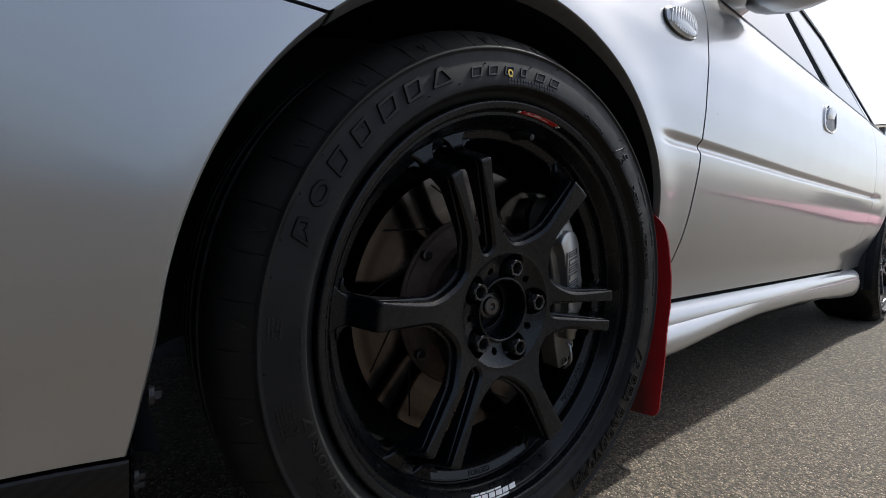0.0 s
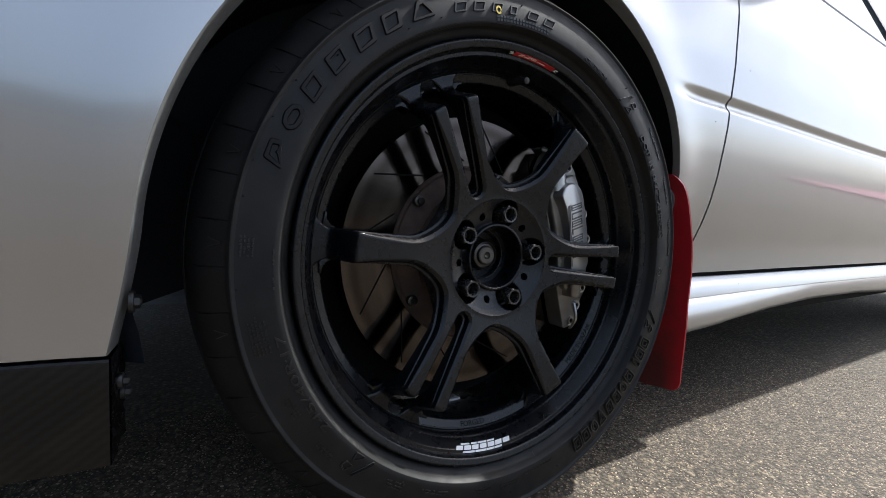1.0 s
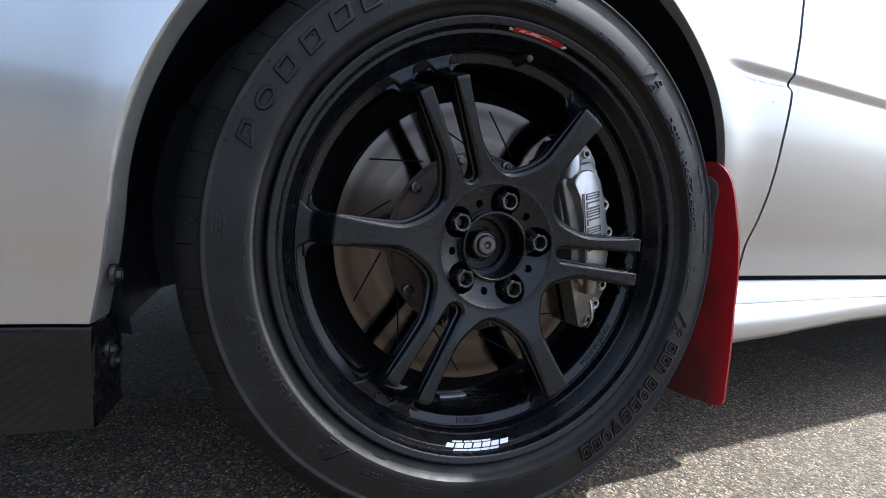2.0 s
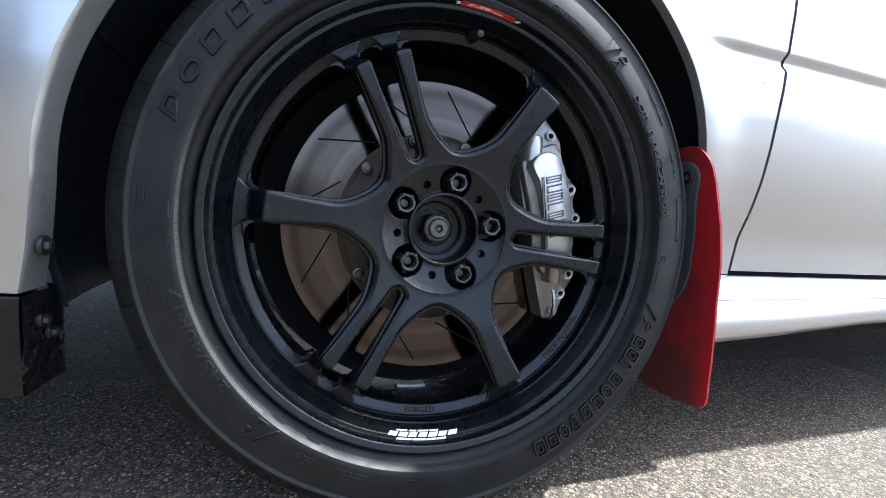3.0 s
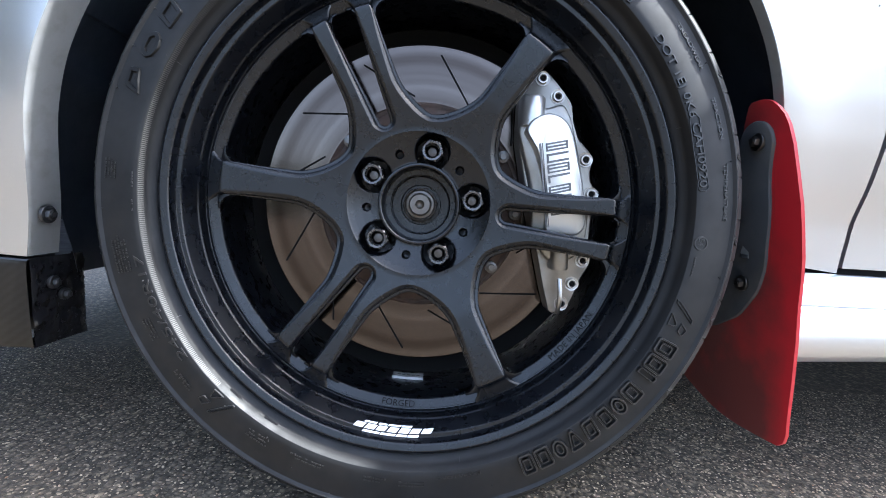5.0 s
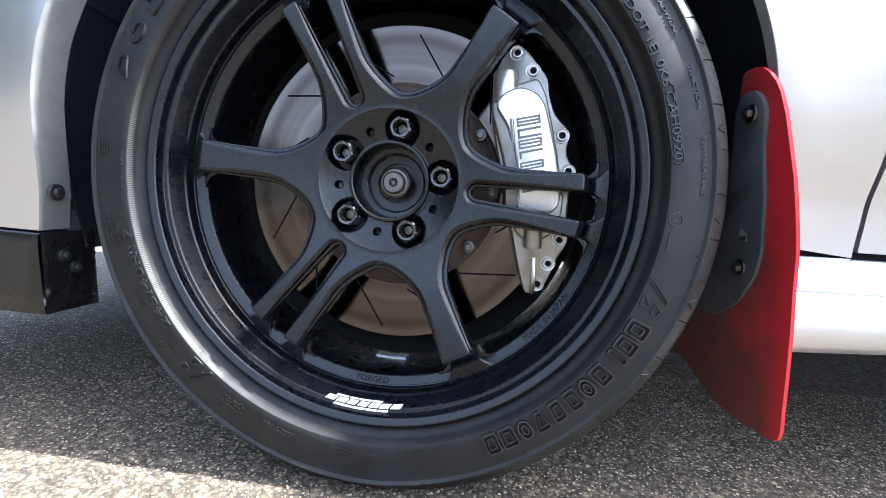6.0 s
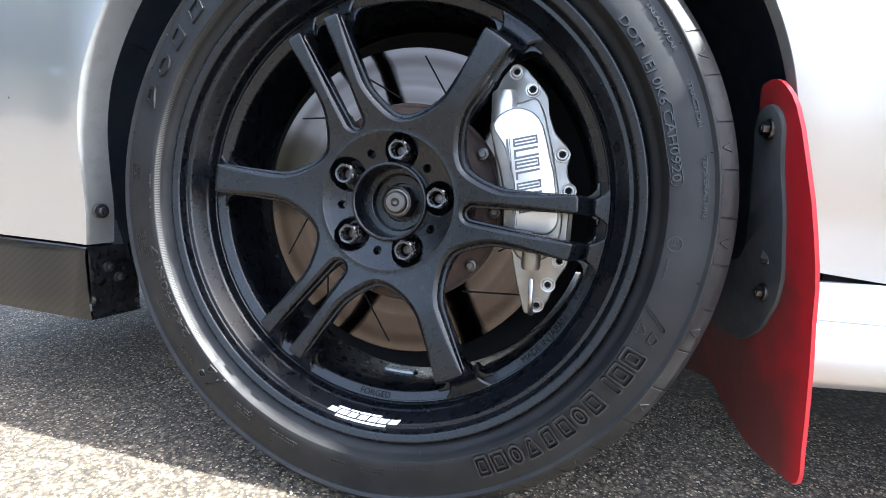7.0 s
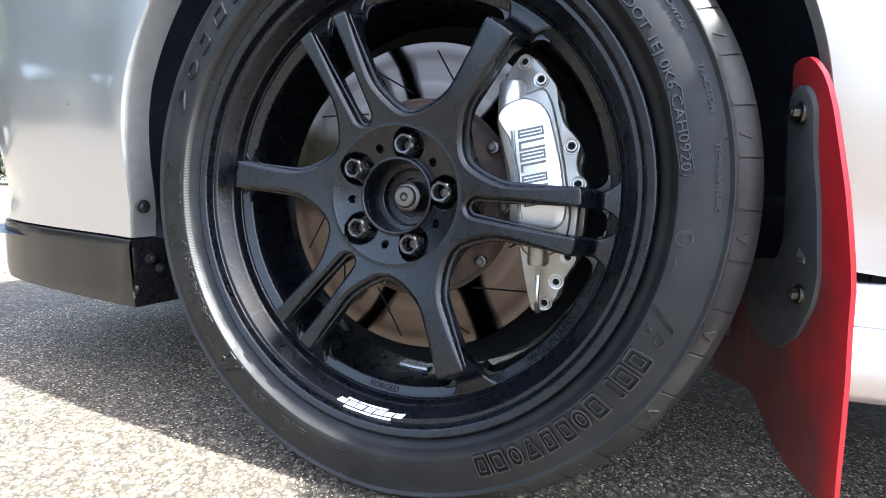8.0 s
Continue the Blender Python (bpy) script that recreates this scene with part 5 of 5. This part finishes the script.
caliper = empty("brake_caliper", car, LOCAL_M)
tagged(caliper, "polished silver multi-piston brake caliper with grey block lettering")
OUTER = [(0.1010, 0.1252), (0.1100, 0.1345), (0.1205, 0.1338), (0.1300, 0.1235), (0.1440, 0.1070), (0.1462, 0.0900), (0.1530, 0.0720), (0.1660, 0.0592), (0.1688, 0.0508), (0.1662, 0.0395), (0.1688, 0.0285), (0.1748, 0.0220), (0.1757, 0.0118), (0.1718, 0.0060), (0.1700, -0.0300), (0.1735, -0.0400), (0.1728, -0.0525), (0.1635, -0.0680), (0.1560, -0.0900), (0.1478, -0.1010), (0.1350, -0.1035), (0.1275, -0.0780), (0.1200, -0.0480), (0.1050, 0.0100), (0.0930, 0.0700), (0.0930, 0.1080)]
verts, faces = prism(rounded(OUTER, 0.005), 0.0365, 0.064, 0.002)
solid("bridge", verts, faces, CALIPER_TAN, caliper, "", 40)


def tilted(piece, slope=0.2, x0=0.118):
    return [(x, y + slope * (x - x0), z) for x, y, z in piece[0]], piece[1]


# the body stands proud of the bolted flange, its cover proud of the body
BODY = [(0.0914, 0.0760), (0.0960, 0.0900), (0.1040, 0.0960), (0.1190, 0.0985), (0.1345, 0.1040), (0.1425, 0.0895), (0.1472, 0.0725), (0.1520, 0.0552), (0.1566, 0.0354), (0.1606, 0.0155), (0.1655, -0.0093), (0.1640, -0.0260), (0.1560, -0.0440), (0.1400, -0.0520), (0.1260, -0.0480), (0.1105, -0.0218), (0.1079, 0.0139), (0.1047, 0.0294), (0.0972, 0.0553)]
verts, faces = prism(rounded(BODY, 0.006), 0.0270, 0.042, 0.003)
solid("body", verts, faces, CALIPER_TAN, caliper, "", 40)
COVER = [(0.0965, 0.0740), (0.1010, 0.0825), (0.1085, 0.0882), (0.1180, 0.0912), (0.1290, 0.0893), (0.1370, 0.0840), (0.1420, 0.0760), (0.1460, 0.0640), (0.1500, 0.0500), (0.1545, 0.0345), (0.1582, 0.0140), (0.1615, -0.0060), (0.1600, -0.0170), (0.1530, -0.0235), (0.1220, -0.0215), (0.1215, 0.0080), (0.1193, 0.0215), (0.1140, 0.0400), (0.1078, 0.0570), (0.1010, 0.0670)]
verts, faces = tilted(prism(rounded(COVER, 0.004, 4), 0.0135, 0.031, 0.0022))
solid("piston_cover", verts, faces, CALIPER, caliper, "polished silver cover", 40)
rows = []
for x0, z0, x1, z1, r, front in ((0.1050, 0.0800, 0.1045, 0.1085, 0.0122, 0.0185), (0.1385, -0.0300, 0.1390, -0.0570, 0.0088, 0.0160)):
    a, b = Vector((x0, 0, z0)), Vector((x1, 0, z1))
    side = Vector((b.z - a.z, 0, a.x - b.x)).normalized()
    pts = [[tuple(p + side * q * math.cos(t) + Vector((0, front + r - q * math.sin(t), 0))) for t in steps(0, math.pi, 14)] for p, q in ((a, r), (a.lerp(b, 0.5), r), (a.lerp(b, 0.93), r), (b, r * 0.88))]
    pts = [[(p[0][0], 0.04, p[0][2])] + p + [(p[-1][0], 0.04, p[-1][2])] for p in pts]
    verts, faces = sheet(pts)
    faces.append(tuple(range(len(verts) - 17, len(verts))))
    faces.append(tuple(range(17)))
    solid("fluid_boss", verts, faces, CALIPER if z0 > 0 else CALIPER_TAN, caliper, "", 40)
# the inboard half behind the disc and the bridges over the disc's edge
verts, faces = prism(rounded(OUTER, 0.005), 0.104, 0.146, 0.003)
solid("inner_half", verts, faces, CALIPER_TAN, caliper, "", 40)
for outline in ([(0.102, 0.136), (0.109, 0.141), (0.1215, 0.1385), (0.131, 0.1265), (0.1265, 0.1205), (0.113, 0.131)], [(0.168, -0.03), (0.1745, -0.03), (0.1757, 0.0118), (0.1748, 0.022), (0.169, 0.03), (0.1675, 0.0)], [(0.1545, -0.070), (0.163, -0.067), (0.157, -0.091), (0.149, -0.0995), (0.1445, -0.0905)]):
    verts, faces = prism(rounded(outline, 0.002), 0.062, 0.106, 0.001)
    solid("bridge", verts, faces, CALIPER_TAN, caliper, "", 40)
for cx, cz in ((0.1138, 0.1280), (0.1298, 0.1116), (0.1610, 0.0518), (0.1690, 0.0182), (0.1650, -0.0480), (0.1558, -0.0718), (0.1465, -0.0925)):
    verts, faces = lathe([(0.0029, 0.0365), (0.0029, 0.0342), (0.0036, 0.0335), (0.0048, 0.0335), (0.0053, 0.0344), (0.0054, 0.0360), (0.0071, 0.0356), (0.0074, 0.0372)], 24)
    solid("cap_bolt", [(x + cx, y, z + cz) for x, y, z in verts], faces, STEEL, caliper, "", 30)
    verts, faces = prism([(x + cx, z + cz) for x, z in hexagon(0.0030, 10)], 0.0360, 0.0375)
    solid("socket", verts, faces, GAP, caliper)
# bleed union under the lower boss and the pipe that leads from it behind the flange
verts, faces = lathe([(0.0001, 0.0), (0.0040, 0.0002), (0.0050, 0.0015), (0.0050, 0.006), (0.0040, 0.007), (0.0036, 0.012), (0.0028, 0.013), (0.0028, 0.016)], 12)
bm_m = Matrix.Translation((0.1405, 0.0250, -0.0560)) @ Matrix.Rotation(radians(90), 4, "X")
solid("bleed_screw", [tuple(bm_m @ Vector(p)) for p in verts], faces, STEEL, caliper)
rows = []
for t in steps(0, 1, 14):
    c = Vector((0.1405 + 0.0010 * t, 0.0250 - 0.004 * math.sin(math.pi * t) + 0.022 * max(0.0, t - 0.55) ** 1.5, -0.066 - 0.036 * t))
    rows.append([tuple(c + Vector((0.0023 * math.cos(k), 0.0023 * math.sin(k), 0))) for k in steps(0, 5.5, 7)])
verts, faces = sheet(rows, True)
solid("pipe", verts, faces, STEEL, caliper)
# block lettering and two lines, running down the cover
def on_cover(x, y, h):
    cx, cz = 0.1158 + 0.1465 * x + 0.97 * y, 0.0622 - 0.989 * x + 0.24 * y
    return (cx, 0.0134 + 0.2 * (cx - 0.118) - h, cz)


for k, wide in enumerate((0.0076, 0.0086, 0.0080, 0.0070, 0.0074, 0.0076, 0.0076)):
    x0 = 0.0101 * k
    marks = frame_box(x0, 0.0, x0 + wide, 0.0222, 0.0016) if k not in (3, 1) else [bar(x0, 0.0, x0 + 0.0020, 0.0222), bar(x0, 0.0, x0 + wide, 0.0020)] + ([bar(x0 + wide - 0.0020, 0.0, x0 + wide, 0.0222)] if k == 1 else [])
    if k in (0, 4, 2):
        marks.append(bar(x0 + 0.0030, 0.0, x0 + 0.0047, 0.0200))
    solid("block_mark", *merged(*[raised(p, on_cover, 0.0006) for p in marks]), CALIPER_INK, caliper, "grey block mark", 20)
verts, faces = merged(*[raised(p, on_cover, 0.0006) for p in (bar(-0.001, -0.0062, 0.078, -0.0044), bar(-0.001, -0.0034, 0.078, -0.0028))])
solid("underline", verts, faces, CALIPER_INK, caliper)
# a dark disc added behind the rotor to block light, and the upright behind it
verts, faces = lathe([(0.060, 0.118), (0.150, 0.118), (0.185, 0.112), (0.1945, 0.108), (0.1960, 0.109), (0.1950, 0.111), (0.185, 0.115), (0.150, 0.121), (0.060, 0.121)], 90)
solid("backing_disc", verts, faces, GAP, brake, "dark disc added behind the rotor to block light")
verts, faces = prism(rounded([(-0.05, -0.09), (0.06, -0.10), (0.09, 0.0), (0.05, 0.10), (-0.04, 0.10)], 0.03), 0.124, 0.16, 0.004)
solid("upright", verts, faces, RUST, brake)

# the other wheels
for u, v, turn in ((REAR_U, 0.02, 0.0), (0.0, WIDTH - 0.02, 180.0), (REAR_U, WIDTH - 0.02, 180.0)):
    m = pose(u, v, 0.2972, -1.3 if turn == 0 else 1.3, 40, turn)
    for ob in (wheel, brake, caliper):
        copy_thing(ob, m)

# ---- mud flap ----
flap = empty("mud_flap", car, CAR_M.inverted())
tagged(flap, "scuffed red plastic mud flap bolted behind the wheel")
EDGE = [(0.419, 0.030), (0.4175, 0.0245), (0.415, 0.0200), (0.410, 0.0145), (0.402, 0.0085), (0.392, 0.0050), (0.375, 0.0022), (0.35, 0.0005), (0.32, -0.0010), (0.295, 0.0), (0.27, 0.0015), (0.25, 0.0045), (0.224, 0.0062), (0.184, 0.0070), (0.144, 0.0090), (0.11, 0.0115), (0.092, 0.012), (0.083, 0.015), (0.077, 0.022)]
INSIDE = [(0.4192, 0.036), (0.419, 0.042), (0.4185, 0.047), (0.416, 0.0510), (0.408, 0.056), (0.397, 0.062), (0.378, 0.068), (0.35, 0.077), (0.32, 0.089), (0.295, 0.100), (0.27, 0.113), (0.255, 0.150), (0.240, 0.232), (0.20, 0.232), (0.16, 0.232), (0.14, 0.232), (0.12, 0.232), (0.104, 0.232), (0.092, 0.232)]


def flap_x(y, z):
    lean = float(np.interp(z, [0.08, 0.184, 0.25, 0.27, 0.29, 0.31, 0.33, 0.35, 0.37, 0.39, 0.41, 0.43], [0.379, 0.3705, 0.3645, 0.3603, 0.3562, 0.352, 0.3475, 0.3431, 0.3388, 0.3340, 0.3285, 0.3225]))
    return lean - 0.07 * min(y, 0.1)


front, rear = [], []
for (za, ya), (zb, yb) in zip(EDGE, INSIDE):
    row = []
    for k in steps(0, 1, 12):
        y, z = ya + (yb - ya) * k, za + (zb - za) * k
        z -= 0.013 * math.sin(math.pi * min(1.0, k * 1.1)) * max(0.0, (0.16 - za) / 0.09)
        row.append((flap_x(y, z), y, z))
    front.append(row)
rear = [[(x + 0.0032, y, z) for x, y, z in row] for row in front]
n, mcol = len(front), 13
verts, faces = merged(sheet(front), sheet(rear))
loop = [(0, j) for j in range(mcol)] + [(i, mcol - 1) for i in range(1, n)] + [(n - 1, j) for j in range(mcol - 2, -1, -1)] + [(i, 0) for i in range(n - 2, 0, -1)]
for k in range(len(loop)):
    a, b = loop[k], loop[(k + 1) % len(loop)]
    i, j = a[0] * mcol + a[1], b[0] * mcol + b[1]
    faces.append((i, j, j + n * mcol, i + n * mcol))
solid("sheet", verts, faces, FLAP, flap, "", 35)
# its inner wing, reaching in behind the tyre
WING = [(0.232, 0.240), (0.262, 0.258), (0.30, 0.252), (0.38, 0.20), (0.44, 0.12), (0.45, 0.045), (0.34, 0.068), (0.232, 0.0925)]
rows = [[(flap_x(y, z) + d, y, z) for y, z in WING] for d in (0.0, 0.0045)]
verts, faces = sheet(rows, True)
faces += [tuple(range(len(WING))), tuple(range(len(WING), 2 * len(WING)))]
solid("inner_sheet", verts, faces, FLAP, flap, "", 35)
BRACKET = [(0.401, 0.042), (0.399, 0.031), (0.391, 0.0235), (0.379, 0.0215), (0.36, 0.028), (0.34, 0.032), (0.32, 0.0335), (0.30, 0.0366), (0.28, 0.0415), (0.26, 0.045), (0.228, 0.056), (0.195, 0.084), (0.172, 0.128), (0.167, 0.187), (0.175, 0.234), (0.202, 0.259), (0.236, 0.245), (0.252, 0.205), (0.258, 0.136), (0.275, 0.112), (0.311, 0.093), (0.359, 0.075), (0.385, 0.066), (0.397, 0.055)]
ring = rounded([(y, z) for z, y in BRACKET], 0.01)
rows = [[(flap_x(y, z) - d, y + (0.08 - y) * s, z + (0.29 - z) * s) for y, z in ring] for d, s in ((0.0, 0.0), (0.0022, 0.0), (0.0030, 0.006), (0.0032, 0.02))]
verts, faces = sheet(rows, True)
faces.append(tuple(range(len(verts) - len(ring), len(verts))))
solid("bracket_plate", verts, faces, PLATE, flap, "dusty dark grey plastic bracket plate", 40)
for y, z in ((0.039, 0.380), (0.076, 0.234)):
    bolt(flap, (flap_x(y, z) - 0.005, y, z), (-1, -0.1, 0), 0.0052, 0.005, 0.0085, DARK_STEEL)

# ---- what stands beyond: a boarded house and a hedge past the nose of the car ----
house = empty("house", None, pose(-14.5, 8.5, 0, 0, 0, 28))
tagged(house, "pale boarded house with a grey roof behind a hedge", "house")
verts, faces = merged(prism([(-4, 0.0), (4, 0.0), (4, 2.7), (-4, 2.7)], 0.0, 6.0))
solid("wall", verts, faces, SIDING, house)
board_v, board_f = prism([(-4.02, 0.0), (4.02, 0.0), (4.02, 0.17), (-4.02, 0.17)], -0.03, 0.0, 0.008)
for k in range(15):
    solid("board", [(x, y, z + 0.18 * k + 0.02) for x, y, z in board_v], board_f, SIDING, house)
verts, faces = merged(sheet([[(x, y, z) for x in (-4.4, 4.4)] for y, z in ((-0.5, 2.65), (3.0, 4.3), (6.5, 2.65), (6.5, 2.55), (3.0, 4.2), (-0.5, 2.55), (-0.5, 2.65))]))
solid("roof", verts, faces, ROOF, house)
rng = random.Random(21)
hedge = empty("hedge", None, pose(-9.5, 5.2, 0))
tagged(hedge, "low leafy green hedge with reddish tips", "hedge")
verts, faces = merged(*[ball_leaf(rng, 900, (x, 0.3 * math.sin(3 * x), 0.48), (0.65, 0.5, 0.55), 0.06) for x in steps(-3.2, 3.2, 8)])
solid("foliage", verts, faces, LEAF, hedge)
rows = [[(0.035 * math.cos(t), 0.035 * math.sin(t), z) for t in steps(0, 5.5, 7)] for z in (0, 0.5)]
for x in steps(-3.2, 3.2, 8):
    verts, faces = sheet([[(p[0] + x, p[1] + 0.3 * math.sin(3 * x), p[2]) for p in row] for row in rows], True)
    solid("stem", verts, faces, BARK, hedge)


# unseen trees added round the yard: they darken what paint and wheels reflect
def tree(x, y, tall, wide, seed):
    rng = random.Random(seed)
    ob = empty("tree", None, pose(x, y, 0, 0, 0, rng.uniform(0, 360)))
    tagged(ob, "broad leafy green tree out of view, added for its dark reflection in the car", "tree", "trees round the yard")
    rows = []
    for k in range(9):
        t = k / 8
        r = 0.16 * (1 - 0.75 * t) * (1.5 if k == 0 else 1)
        rows.append([(0.15 * math.sin(2 * t) + r * math.cos(q), 0.1 * math.sin(3 * t) + r * math.sin(q), tall * 0.75 * t) for q in steps(0, 5.5, 8)])
    pieces = [sheet(rows, True)]
    for k in range(7):
        base = Vector((0.1, 0.05, tall * (0.3 + 0.06 * k)))
        way = Vector((math.cos(k * 2.4), math.sin(k * 2.4), 0.8)).normalized() * wide * 0.7
        pieces.append(sheet([[tuple(base + way * t + Vector((0.05 * (1 - 0.7 * t) * math.cos(q), 0.05 * (1 - 0.7 * t) * math.sin(q), 0))) for q in steps(0, 5, 5)] for t in (0, 0.5, 1)], True))
    solid("trunk", *merged(*pieces), BARK, ob)
    clumps = []
    for k in range(13):
        q, h = k * 2.4, tall * rng.uniform(0.12, 0.95)
        d = wide * rng.uniform(0.2, 0.75) * (1 - 0.5 * h / tall)
        clumps.append(ball_leaf(rng, 620 if tall > 4 else 200, (d * math.cos(q), d * math.sin(q), h), (wide * 0.5, wide * 0.5, tall * 0.17), 0.26 if tall > 4 else 0.20))
    solid("crown", *merged(*clumps), LEAF, ob)


for k, (ang, far, tall, wide) in enumerate(((168, 12, 6.6, 2.4), (183, 10, 5.0, 3.0), (196, 10, 5.4, 3.2), (210, 11, 5.6, 3.4), (224, 13, 4.8, 3.2), (238, 18, 3.2, 3.2), (252, 22, 2.6, 3.2), (266, 23, 2.5, 3.2), (280, 24, 2.5, 3.2), (291, 24, 3.0, 3.0), (300, 28, 2.2, 3.0), (316, 30, 2.4, 3.2), (326, 48, 2.6, 3.4), (352, 55, 2.6, 3.4))):
    tree(far * math.cos(radians(ang)), far * math.sin(radians(ang)), tall, wide, 40 + k)
# an unseen red strip added towards the tail: it shows as a pink line in the door
verts, faces = sheet([[(x, y, z) for x, z in ((9.5, -0.01), (9.5, 0.09), (9.52, 0.10), (29.98, 0.10), (30.0, 0.09), (30.0, -0.01))] for y in (-3.2, -2.0, -0.8)])
faces += [tuple(range(6)), tuple(range(12, 18))]
tagged(solid("reflected_red_strip", verts, faces, RED_STRIP, None, "", 35), "low raised red strip, unseen, added for its reflection in the door", "pavement", kind="structure")
